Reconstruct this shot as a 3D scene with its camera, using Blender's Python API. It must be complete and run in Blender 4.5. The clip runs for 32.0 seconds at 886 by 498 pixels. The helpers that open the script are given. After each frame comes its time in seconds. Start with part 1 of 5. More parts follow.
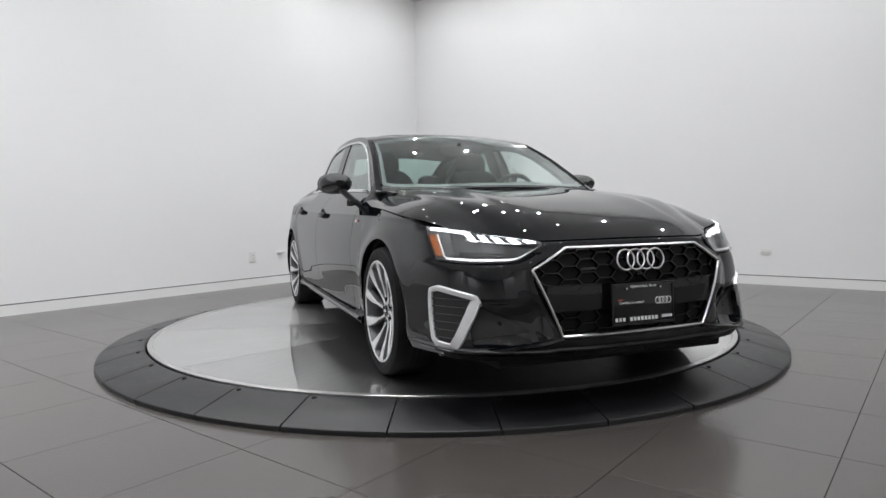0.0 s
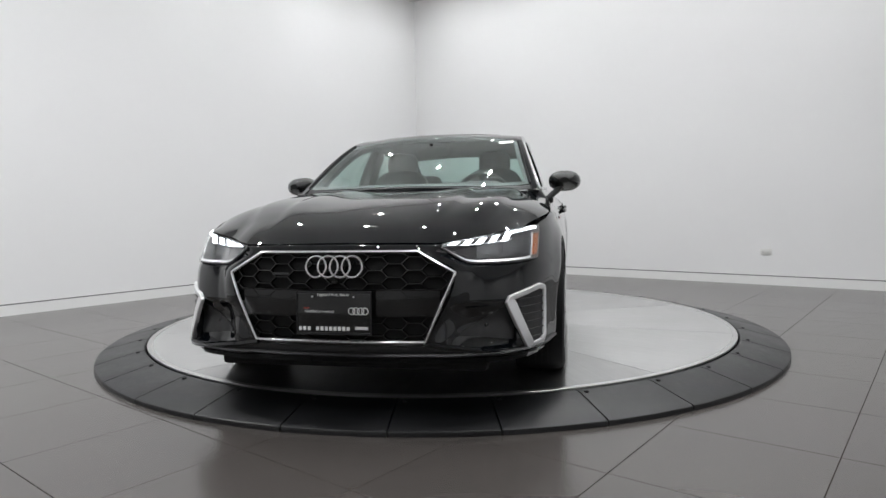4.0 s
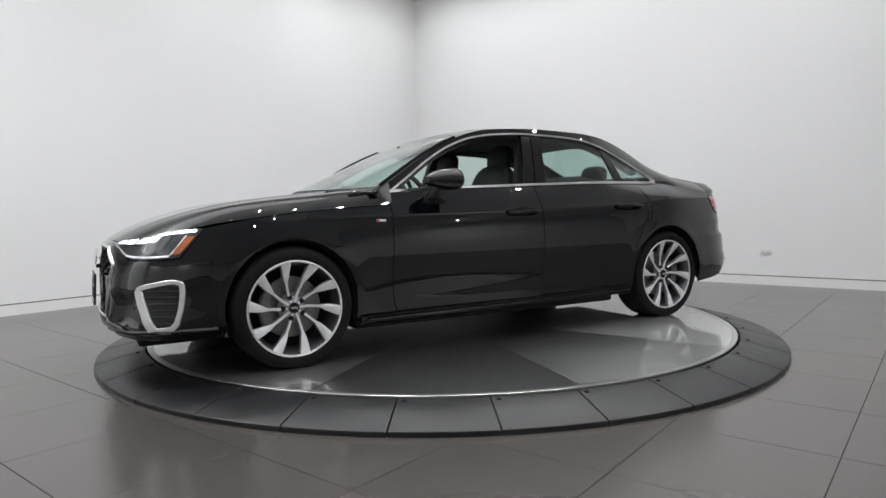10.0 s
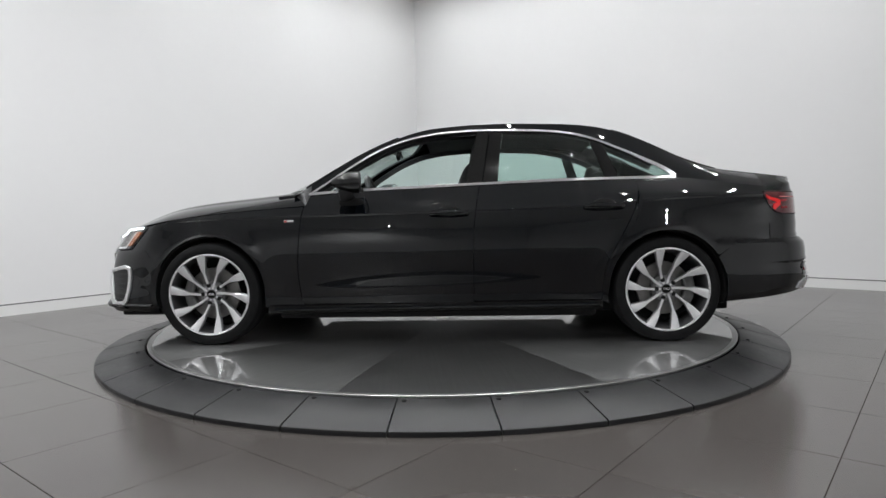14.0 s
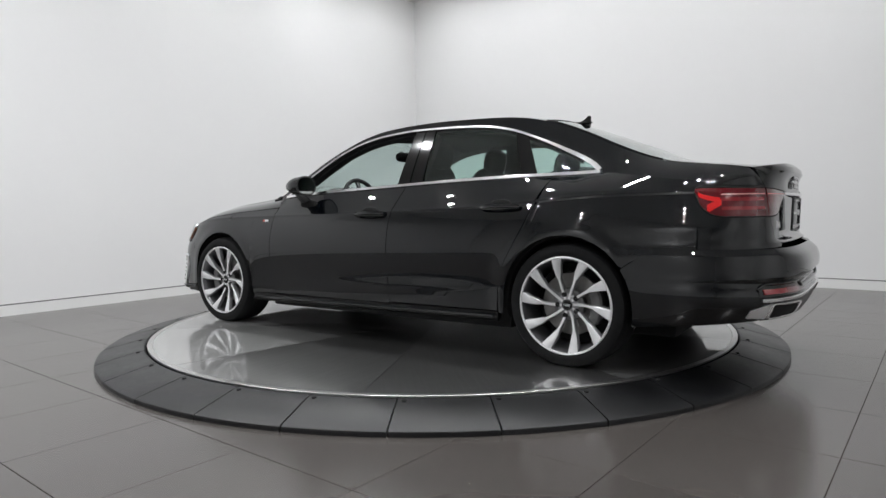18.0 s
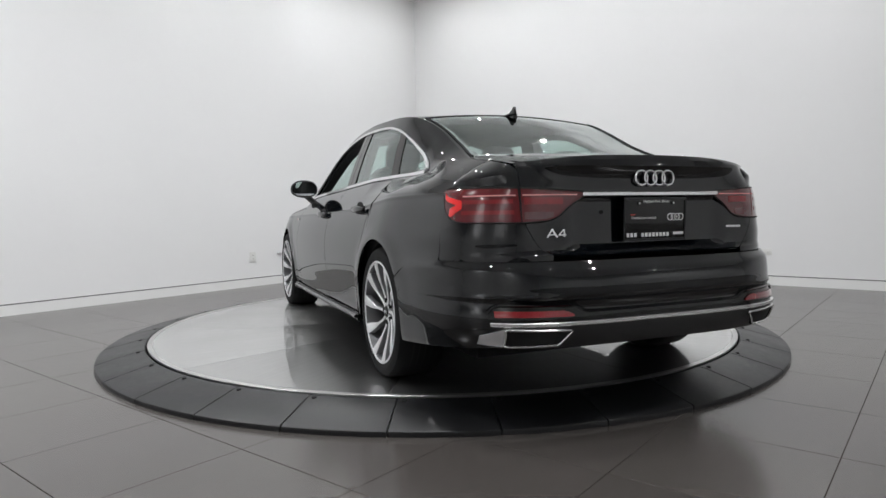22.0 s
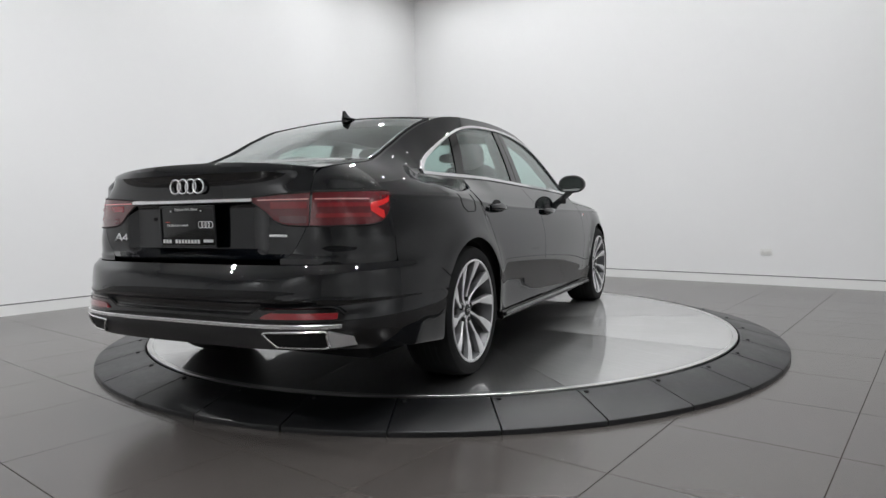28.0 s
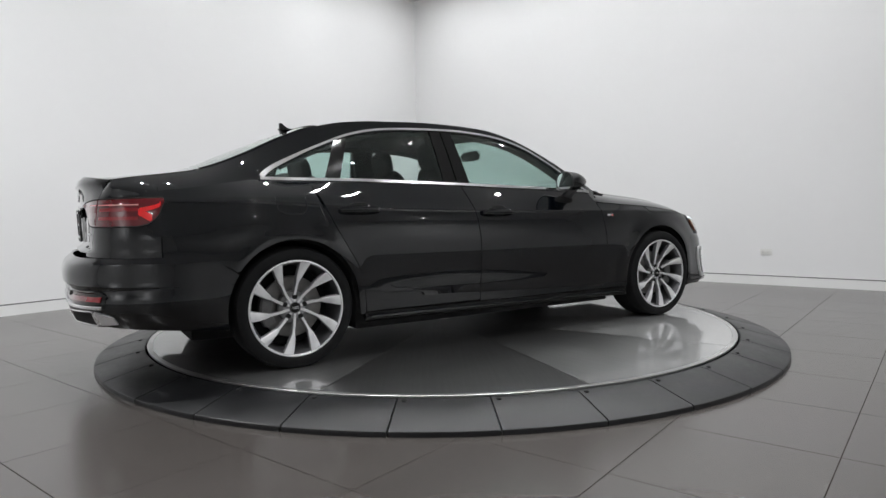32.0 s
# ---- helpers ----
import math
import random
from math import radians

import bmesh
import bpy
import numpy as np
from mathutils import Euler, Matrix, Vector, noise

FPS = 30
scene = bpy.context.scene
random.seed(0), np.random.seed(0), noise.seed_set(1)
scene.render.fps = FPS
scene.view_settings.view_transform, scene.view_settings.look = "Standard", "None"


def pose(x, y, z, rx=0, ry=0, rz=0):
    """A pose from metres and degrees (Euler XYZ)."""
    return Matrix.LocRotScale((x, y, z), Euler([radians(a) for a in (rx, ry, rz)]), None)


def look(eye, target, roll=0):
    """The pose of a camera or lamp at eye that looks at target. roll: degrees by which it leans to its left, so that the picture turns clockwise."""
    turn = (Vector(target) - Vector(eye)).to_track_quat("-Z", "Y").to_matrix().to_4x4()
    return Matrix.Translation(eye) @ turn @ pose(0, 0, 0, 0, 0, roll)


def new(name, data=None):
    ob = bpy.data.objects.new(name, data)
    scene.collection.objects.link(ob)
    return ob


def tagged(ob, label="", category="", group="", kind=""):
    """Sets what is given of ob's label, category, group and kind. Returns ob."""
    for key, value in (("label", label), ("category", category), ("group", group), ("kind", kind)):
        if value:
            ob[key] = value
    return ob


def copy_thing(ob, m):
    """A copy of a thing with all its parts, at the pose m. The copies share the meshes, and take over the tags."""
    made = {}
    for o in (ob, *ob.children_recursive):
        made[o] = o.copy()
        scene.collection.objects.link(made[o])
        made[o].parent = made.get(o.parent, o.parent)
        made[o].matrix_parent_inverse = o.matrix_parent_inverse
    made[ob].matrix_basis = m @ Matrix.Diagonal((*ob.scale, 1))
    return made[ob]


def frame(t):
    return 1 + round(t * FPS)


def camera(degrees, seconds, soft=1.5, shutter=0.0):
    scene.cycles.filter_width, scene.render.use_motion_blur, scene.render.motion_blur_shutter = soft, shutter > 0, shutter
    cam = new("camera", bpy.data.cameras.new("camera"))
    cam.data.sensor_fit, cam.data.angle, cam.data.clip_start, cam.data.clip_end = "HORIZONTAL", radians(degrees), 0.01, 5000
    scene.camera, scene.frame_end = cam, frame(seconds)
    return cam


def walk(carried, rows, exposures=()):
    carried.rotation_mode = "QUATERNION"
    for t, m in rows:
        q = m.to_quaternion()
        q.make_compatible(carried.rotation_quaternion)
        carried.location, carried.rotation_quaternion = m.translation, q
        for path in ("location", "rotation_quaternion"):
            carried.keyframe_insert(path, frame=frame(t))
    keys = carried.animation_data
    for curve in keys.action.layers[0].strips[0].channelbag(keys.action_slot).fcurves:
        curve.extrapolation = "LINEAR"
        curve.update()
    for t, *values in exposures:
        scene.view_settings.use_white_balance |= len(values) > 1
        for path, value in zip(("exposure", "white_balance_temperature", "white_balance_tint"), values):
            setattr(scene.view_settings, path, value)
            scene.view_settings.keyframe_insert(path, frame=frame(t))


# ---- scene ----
EYE = Vector((0.0, -4.8265, 0.8999))
AIM = EYE + Vector((math.sin(radians(0.157)) * math.cos(radians(3.392)), math.cos(radians(0.157)) * math.cos(radians(3.392)), -math.sin(radians(3.392))))
cam = camera(69.72, 32.0)
walk(cam, [(0.0, look(EYE, AIM, -0.98)), (32.0, look(EYE, AIM, -0.98))])

# ---- light ----
DISC_Z = 0.0844                      # top of the turntable
ROOM = radians(51.4)                 # the room stands turned to the camera
RU = Vector((math.cos(ROOM), math.sin(ROOM), 0))      # along the first wall
RV = Vector((math.sin(ROOM), -math.cos(ROOM), 0))     # along the second wall
U0, U1, V0, V1, CEIL = -9.5, 4.175, -3.80, 9.0, 4.26


def room(u, v, z=0.0):
    return RU * u + RV * v + Vector((0, 0, z))


world = bpy.data.worlds.new("world")
world.use_nodes = True
world.node_tree.nodes["Background"].inputs[0].default_value = (0.8, 0.85, 0.9, 1)
world.node_tree.nodes["Background"].inputs[1].default_value = 0.05
scene.world = world
LAMPS = [(u, v) for u in (-1.5, 0.17, 1.87, 3.25) for v in (-2.83, -1.62, -0.4, 0.82, 2.03, 3.25)]
LAMPS += [(-3.2, v) for v in (0.82, 2.03, 3.25)]
FAR_FILL_LAMPS = [(-3.2, -2.2), (-5.4, -1.6), (-8.6, -0.6), (-8.4, 4.2), (-4.0, 7.2), (0.8, 7.4)]      # added out of view, to brighten the rest of the hall for the reflections
LAMPS += FAR_FILL_LAMPS
LAMP_POWER = 10.3
scene.view_settings.exposure = 0.0

# ---- materials ----


def node_mat(name, colour, rough=0.5, metal=0.0, coat=0.0, var=0.0, scale=8.0, bump=0.0, bump_scale=200.0, rvar=0.0, spec=0.5, aniso=0.0, fine=0.35, detail=6.0):
    """A surface with colour and gloss varied at two scales and a fine relief."""
    m = bpy.data.materials.new(name)
    m.use_nodes = True
    nt = m.node_tree
    b = nt.nodes["Principled BSDF"]
    b.inputs["Base Color"].default_value = (*colour, 1)
    b.inputs["Roughness"].default_value = rough
    b.inputs["Metallic"].default_value = metal
    b.inputs["Coat Weight"].default_value = coat
    b.inputs["Coat Roughness"].default_value = 0.05
    b.inputs["Specular IOR Level"].default_value = spec
    b.inputs["Anisotropic"].default_value = aniso
    tc = nt.nodes.new("ShaderNodeTexCoord")
    if var or rvar:
        n1 = nt.nodes.new("ShaderNodeTexNoise")
        n1.inputs["Scale"].default_value = scale
        n1.inputs["Detail"].default_value = detail
        nt.links.new(tc.outputs["Object"], n1.inputs["Vector"])
        n2 = nt.nodes.new("ShaderNodeTexNoise")
        n2.inputs["Scale"].default_value = scale * 14
        n2.inputs["Detail"].default_value = 3
        nt.links.new(tc.outputs["Object"], n2.inputs["Vector"])
        mx = nt.nodes.new("ShaderNodeMath")
        mx.operation = "MULTIPLY_ADD"
        mx.inputs[1].default_value = fine
        nt.links.new(n2.outputs["Fac"], mx.inputs[0])
        nt.links.new(n1.outputs["Fac"], mx.inputs[2])
        if var:
            rp = nt.nodes.new("ShaderNodeMapRange")
            rp.inputs[1].default_value, rp.inputs[2].default_value = 0.4, 0.95
            rp.inputs[3].default_value, rp.inputs[4].default_value = 1 - var, 1 + var
            nt.links.new(mx.outputs[0], rp.inputs[0])
            mul = nt.nodes.new("ShaderNodeVectorMath")
            mul.operation = "SCALE"
            mul.inputs[0].default_value = colour
            nt.links.new(rp.outputs[0], mul.inputs["Scale"])
            nt.links.new(mul.outputs[0], b.inputs["Base Color"])
        if rvar:
            rr = nt.nodes.new("ShaderNodeMapRange")
            rr.inputs[1].default_value, rr.inputs[2].default_value = 0.4, 0.95
            rr.inputs[3].default_value, rr.inputs[4].default_value = max(0.01, rough - rvar), rough + rvar
            nt.links.new(mx.outputs[0], rr.inputs[0])
            nt.links.new(rr.outputs[0], b.inputs["Roughness"])
    if bump:
        nb = nt.nodes.new("ShaderNodeTexNoise")
        nb.inputs["Scale"].default_value = bump_scale
        nb.inputs["Detail"].default_value = 4
        nt.links.new(tc.outputs["Object"], nb.inputs["Vector"])
        bp = nt.nodes.new("ShaderNodeBump")
        bp.inputs["Strength"].default_value = bump
        bp.inputs["Distance"].default_value = 0.002
        nt.links.new(nb.outputs["Fac"], bp.inputs["Height"])
        nt.links.new(bp.outputs["Normal"], b.inputs["Normal"])
    return m


def glow_mat(name, colour, strength):
    m = bpy.data.materials.new(name)
    m.use_nodes = True
    b = m.node_tree.nodes["Principled BSDF"]
    b.inputs["Base Color"].default_value = (*colour, 1)
    b.inputs["Emission Color"].default_value = (*colour, 1)
    b.inputs["Emission Strength"].default_value = strength
    return m


def glass_mat(name, tint, rough=0.0):
    """Clear tinted glass."""
    m = node_mat(name, tint, rough)
    b = m.node_tree.nodes["Principled BSDF"]
    b.inputs["Transmission Weight"].default_value = 1.0
    b.inputs["IOR"].default_value = 1.5
    return m


def tile_mat():
    """Grey porcelain tile, satin, each one a little off the next."""
    m = node_mat("porcelain", (0.067, 0.060, 0.0555), 0.22, spec=0.75, var=0.05, scale=1.4, rvar=0.012, fine=0.06, detail=1.5)
    nt = m.node_tree
    b = nt.nodes["Principled BSDF"]
    src = b.inputs["Base Color"].links[0].from_socket
    info = nt.nodes.new("ShaderNodeObjectInfo")
    # each tile is cut from another part of the pattern
    tc = next(n for n in nt.nodes if n.type == "TEX_COORD")
    far = nt.nodes.new("ShaderNodeMath")
    far.operation = "MULTIPLY"
    far.inputs[1].default_value = 60.0
    nt.links.new(info.outputs["Random"], far.inputs[0])
    shift = nt.nodes.new("ShaderNodeVectorMath")
    shift.operation = "ADD"
    for link in [k for k in nt.links if k.from_node == tc]:
        nt.links.new(shift.outputs[0], link.to_socket)
    nt.links.new(tc.outputs["Object"], shift.inputs[0])
    nt.links.new(far.outputs[0], shift.inputs[1])
    rp = nt.nodes.new("ShaderNodeMapRange")
    rp.inputs[3].default_value, rp.inputs[4].default_value = 0.95, 1.05
    nt.links.new(info.outputs["Random"], rp.inputs[0])
    sc = nt.nodes.new("ShaderNodeVectorMath")
    sc.operation = "SCALE"
    nt.links.new(src, sc.inputs[0])
    nt.links.new(rp.outputs[0], sc.inputs["Scale"])
    nt.links.new(sc.outputs[0], b.inputs["Base Color"])
    return m


def brushed_mat():
    """Brushed aluminium sheet, grained along the sheet's own x axis."""
    m = node_mat("brushed_aluminium", (0.36, 0.36, 0.356), 0.15, metal=0.97, coat=1.0, var=0.07, scale=1.5, aniso=0.6)
    nt = m.node_tree
    b = nt.nodes["Principled BSDF"]
    tan = nt.nodes.new("ShaderNodeTangent")
    tan.direction_type = "UV_MAP"
    nt.links.new(tan.outputs[0], b.inputs["Tangent"])
    tc = nt.nodes.new("ShaderNodeTexCoord")
    mp = nt.nodes.new("ShaderNodeMapping")
    mp.inputs["Scale"].default_value = (2, 60, 1)
    nz = nt.nodes.new("ShaderNodeTexNoise")
    nz.inputs["Scale"].default_value = 1.0
    nz.inputs["Detail"].default_value = 5
    nt.links.new(tc.outputs["Object"], mp.inputs[0])
    nt.links.new(mp.outputs[0], nz.inputs["Vector"])
    big = nt.nodes.new("ShaderNodeTexNoise")
    big.inputs["Scale"].default_value = 2.2
    big.inputs["Detail"].default_value = 5
    nt.links.new(tc.outputs["Object"], big.inputs["Vector"])
    add = nt.nodes.new("ShaderNodeMath")
    nt.links.new(nz.outputs["Fac"], add.inputs[0])
    nt.links.new(big.outputs["Fac"], add.inputs[1])
    rr = nt.nodes.new("ShaderNodeMapRange")
    rr.inputs[1].default_value, rr.inputs[2].default_value = 0.7, 1.3
    rr.inputs[3].default_value, rr.inputs[4].default_value = 0.34, 0.44
    nt.links.new(add.outputs[0], rr.inputs[0])
    nt.links.new(rr.outputs[0], b.inputs["Roughness"])
    b.inputs["Coat Roughness"].default_value = 0.035
    b.inputs["Coat IOR"].default_value = 2.1
    return m


M = {}
M["wall"] = node_mat("white_wall_paint", (0.80, 0.80, 0.80), 0.6, var=0.012, scale=0.8, bump=0.05, bump_scale=120)
M["ceiling"] = node_mat("white_ceiling_paint", (0.90, 0.90, 0.90), 0.7, var=0.015, scale=0.8)
M["baseboard"] = node_mat("white_gloss_paint", (0.80, 0.80, 0.79), 0.35, var=0.02, scale=3)
M["reveal"] = node_mat("dark_reveal", (0.12, 0.12, 0.12), 0.6, var=0.05)
M["grout"] = node_mat("dark_brown_grout", (0.065, 0.055, 0.05), 0.9, var=0.2, scale=20)
M["tile"] = tile_mat()
M["alu"] = brushed_mat()
M["alu_edge"] = node_mat("aluminium_edge", (0.6, 0.6, 0.59), 0.3, metal=1.0, var=0.05)
M["ramp"] = node_mat("black_ramp_rubber", (0.006, 0.0062, 0.007), 0.40, var=0.5, scale=3.0, bump=0.08, bump_scale=420, rvar=0.1, spec=0.42)
M["gap"] = node_mat("black_gap", (0.004, 0.004, 0.004), 0.9, var=0.1)
M["plastic_white"] = node_mat("white_plastic", (0.72, 0.72, 0.70), 0.35, var=0.02)
M["paint"] = node_mat("black_car_paint", (0.0014, 0.0020, 0.0030), 0.3, coat=1.0, var=0.06, scale=40, spec=0.0)
M["paint"].node_tree.nodes["Principled BSDF"].inputs["Coat Roughness"].default_value = 0.012
M["paint"].node_tree.nodes["Principled BSDF"].inputs["Coat IOR"].default_value = 1.62
M["mirror_cap"] = node_mat("black_mirror_cap", (0.006, 0.0065, 0.007), 0.24, var=0.1, scale=30, spec=0.4)
M["gloss_black"] = node_mat("gloss_black_plastic", (0.006, 0.006, 0.006), 0.08, var=0.1)
M["satin_black"] = node_mat("satin_black_plastic", (0.012, 0.012, 0.013), 0.42, var=0.15, scale=30, bump=0.1, bump_scale=900)
M["rubber"] = node_mat("tyre_rubber", (0.0065, 0.0065, 0.007), 0.7, spec=0.18, var=0.2, scale=25, bump=0.15, bump_scale=300)
M["chrome"] = node_mat("bright_chrome", (0.82, 0.82, 0.83), 0.2, metal=1.0, var=0.02)
M["silver"] = node_mat("satin_silver_trim", (0.78, 0.78, 0.79), 0.42, metal=0.85, var=0.04, scale=30)
M["badge"] = node_mat("pale_chrome_badge", (0.80, 0.80, 0.81), 0.35, metal=0.2, var=0.03, scale=60)
M["alloy"] = node_mat("machined_alloy", (0.74, 0.74, 0.75), 0.34, metal=0.5, var=0.04, scale=30)
M["alloy_grey"] = node_mat("grey_lacquered_alloy", (0.30, 0.30, 0.31), 0.42, metal=0.6, var=0.06, scale=30)
M["alloy_dark"] = node_mat("grey_alloy_barrel", (0.14, 0.14, 0.145), 0.4, metal=0.8, var=0.06, scale=20)
M["steel"] = node_mat("cast_steel", (0.22, 0.215, 0.21), 0.4, metal=1.0, var=0.15, scale=25)
M["caliper"] = node_mat("caliper_metal", (0.16, 0.16, 0.16), 0.5, metal=0.6, var=0.2, scale=25)
M["glass"] = glass_mat("green_tinted_glass", (0.74, 0.89, 0.85))
M["lens"] = glass_mat("clear_lens", (0.93, 0.94, 0.95))
M["head_dark"] = node_mat("headlamp_bezel", (0.028, 0.028, 0.03), 0.3, metal=0.4, var=0.1, scale=20)
M["head_grey"] = node_mat("headlamp_reflector", (0.055, 0.056, 0.058), 0.45, metal=0.3, var=0.1, scale=30)
M["drl"] = glow_mat("daylight_led", (0.9, 0.95, 1.0), 3.4)
M["amber"] = node_mat("amber_reflector", (0.27, 0.078, 0.020), 0.18, var=0.1, scale=60)
M["red"] = node_mat("red_lens", (0.21, 0.007, 0.012), 0.1, coat=1.0, var=0.12, scale=40)
M["lens_smoke"] = node_mat("smoked_red_lens", (0.10, 0.035, 0.04), 0.2, coat=1.0, var=0.15, scale=60)
M["red_dark"] = node_mat("dark_red_lens", (0.10, 0.004, 0.008), 0.1, coat=1.0, var=0.12, scale=40)
M["red_bright"] = node_mat("bright_red_lens", (0.80, 0.016, 0.018), 0.12, coat=1.0, var=0.1, scale=40)
M["red_pale"] = node_mat("pale_red_light_bar", (0.75, 0.30, 0.30), 0.15, coat=1.0, var=0.05)
M["leather"] = node_mat("black_leather", (0.006, 0.006, 0.0064), 0.65, spec=0.2, var=0.2, scale=12, bump=0.2, bump_scale=350)
M["cabin"] = node_mat("dark_cabin_plastic", (0.008, 0.008, 0.0085), 0.65, spec=0.25, var=0.15, scale=20)
M["headliner"] = node_mat("black_headliner", (0.015, 0.015, 0.015), 0.9, var=0.1)
M["mirror"] = node_mat("mirror_glass", (0.85, 0.88, 0.88), 0.02, metal=1.0)
M["white_print"] = node_mat("white_print", (0.75, 0.75, 0.75), 0.4, var=0.03)
M["red_print"] = node_mat("red_print", (0.6, 0.08, 0.06), 0.4, var=0.03)
M["lamp"] = glow_mat("lamp_disc", (1.0, 0.99, 0.97), 100.0)

# ---- mesh helpers ----


def mesh_of(name, verts, faces, angle=32):
    me = bpy.data.meshes.new(name)
    me.from_pydata([tuple(v) for v in verts], [], faces)
    me.validate()
    me.polygons.foreach_set("use_smooth", [True] * len(me.polygons))
    me.set_sharp_from_angle(angle=radians(angle))
    return me


def part(name, me, material, parent=None, label="", m=None):
    """One mesh object under a thing or under a part; takes a mesh or (verts, faces)."""
    if isinstance(me, tuple):
        me = mesh_of(name, me[0], me[1])
    if not me.materials:
        me.materials.append(material)
    ob = new(name, me)
    if parent:
        ob.parent = parent
    if m is not None:
        ob.matrix_basis = m
    return tagged(ob, label=label)


def join(*geos):
    vs, fs = [], []
    for v, f in geos:
        k = len(vs)
        vs += [tuple(p) for p in v]
        fs += [tuple(i + k for i in q) for q in f]
    return vs, fs


def moved(geo, m):
    return [m @ Vector(p) for p in geo[0]], geo[1]


def flipped(geo):
    """Mirrored in the plane y = 0."""
    return [(p[0], -p[1], p[2]) for p in geo[0]], [tuple(reversed(f)) for f in geo[1]]


def shell(P, th=0.012, centre=(0, 0, 0.55), along=True):
    """A panel of thickness th from a grid of outer points, facing away from the centre (x free if along)."""
    P = np.array(P, float)
    nu, nv = P.shape[:2]
    du, dv = np.gradient(P, axis=0), np.gradient(P, axis=1)
    N = np.cross(du, dv)
    N /= np.maximum(np.linalg.norm(N, axis=2, keepdims=True), 1e-9)
    d = P - np.array(centre)
    if along:
        d[..., 0] *= 0.25
    turn = (N * d).sum() < 0
    if turn:
        N = -N
    Q = P - N * th
    vs = [tuple(p) for p in P.reshape(-1, 3)] + [tuple(p) for p in Q.reshape(-1, 3)]
    n = nu * nv
    fs = []
    for i in range(nu - 1):
        for j in range(nv - 1):
            a, b, c, e = i * nv + j, (i + 1) * nv + j, (i + 1) * nv + j + 1, i * nv + j + 1
            fs += [(a, b, c, e), (n + e, n + c, n + b, n + a)]
    rim = [i * nv for i in range(nu)] + [(nu - 1) * nv + j for j in range(1, nv)]
    rim += [i * nv + nv - 1 for i in range(nu - 2, -1, -1)] + [j for j in range(nv - 2, 0, -1)]
    for k, a in enumerate(rim):
        b = rim[(k + 1) % len(rim)]
        fs.append((b, a, n + a, n + b))
    if turn:
        fs = [tuple(reversed(f)) for f in fs]
    return vs, fs


def grid(f, nu, nv):
    return [[f(i / nu, j / nv) for j in range(nv + 1)] for i in range(nu + 1)]


def sweep(path, section, normals=None, closed=False):
    """A bar along a path. section: points (side, out) or a function of the place 0..1 that gives them."""
    pts = [Vector(p) for p in path]
    n = len(pts)
    vs, fs = [], []
    for i, p in enumerate(pts):
        if closed:
            t = (pts[(i + 1) % n] - pts[i - 1]).normalized()
        else:
            t = (pts[min(i + 1, n - 1)] - pts[max(i - 1, 0)]).normalized()
        o = Vector(normals[i] if isinstance(normals, list) else (normals or (0, 0, 1)))
        s = t.cross(o)
        s = s.normalized() if s.length > 1e-6 else Vector((1, 0, 0))
        o = s.cross(t).normalized()
        sec = section(i / max(1, n - 1)) if callable(section) else section
        vs += [p + s * a + o * b for a, b in sec]
    k = len(section(0) if callable(section) else section)
    for i in range(n if closed else n - 1):
        for j in range(k):
            a, b = i * k + j, i * k + (j + 1) % k
            c, d = ((i + 1) % n) * k + (j + 1) % k, ((i + 1) % n) * k + j
            fs.append((a, b, c, d))
    if not closed:
        fs += [tuple(range(k - 1, -1, -1)), tuple(range((n - 1) * k, n * k))]
    return vs, fs


def ring_section(r, k=8, flat=1.0):
    return [(r * math.cos(2 * math.pi * j / k), r * flat * math.sin(2 * math.pi * j / k)) for j in range(k)]


def slab_section(w, h, c=0.25):
    """A flat bar w wide that stands h proud, with chamfered upper edges."""
    e = min(w, h) * c
    return [(-w / 2, -0.004), (w / 2, -0.004), (w / 2, h - e), (w / 2 - e, h), (-w / 2 + e, h), (-w / 2, h - e)]


def lathe(profile, k=48, axis="z", closed=True):
    """Turns (radius, height) points about an axis."""
    vs, fs = [], []
    n = len(profile)
    for i in range(k):
        a = 2 * math.pi * i / k
        for r, h in profile:
            q = (r * math.cos(a), r * math.sin(a), h)
            vs.append(q if axis == "z" else (q[0], h, q[1]))
    for i in range(k):
        for j in range(n if closed else n - 1):
            a, b = i * n + j, i * n + (j + 1) % n
            c, d = ((i + 1) % k) * n + (j + 1) % n, ((i + 1) % k) * n + j
            fs.append((a, b, c, d) if axis == "y" else (a, d, c, b))
    return vs, fs


def box(x0, x1, y0, y1, z0, z1, e=0.0):
    """A box with its long edges chamfered by e (all twelve edges cut by a smaller face)."""
    if e <= 0:
        v = [(x, y, z) for x in (x0, x1) for y in (y0, y1) for z in (z0, z1)]
        f = [(0, 1, 3, 2), (4, 6, 7, 5), (0, 4, 5, 1), (2, 3, 7, 6), (0, 2, 6, 4), (1, 5, 7, 3)]
        return v, f
    bm = bmesh.new()
    bmesh.ops.create_cube(bm, size=1.0)
    for q in bm.verts:
        q.co = Vector(((x0 + x1) / 2 + q.co.x * (x1 - x0), (y0 + y1) / 2 + q.co.y * (y1 - y0), (z0 + z1) / 2 + q.co.z * (z1 - z0)))
    bmesh.ops.bevel(bm, geom=bm.edges[:], offset=e, segments=2, affect="EDGES", profile=0.6)
    out = [tuple(q.co) for q in bm.verts], [tuple(q.index for q in f.verts) for f in bm.faces]
    bm.free()
    return out


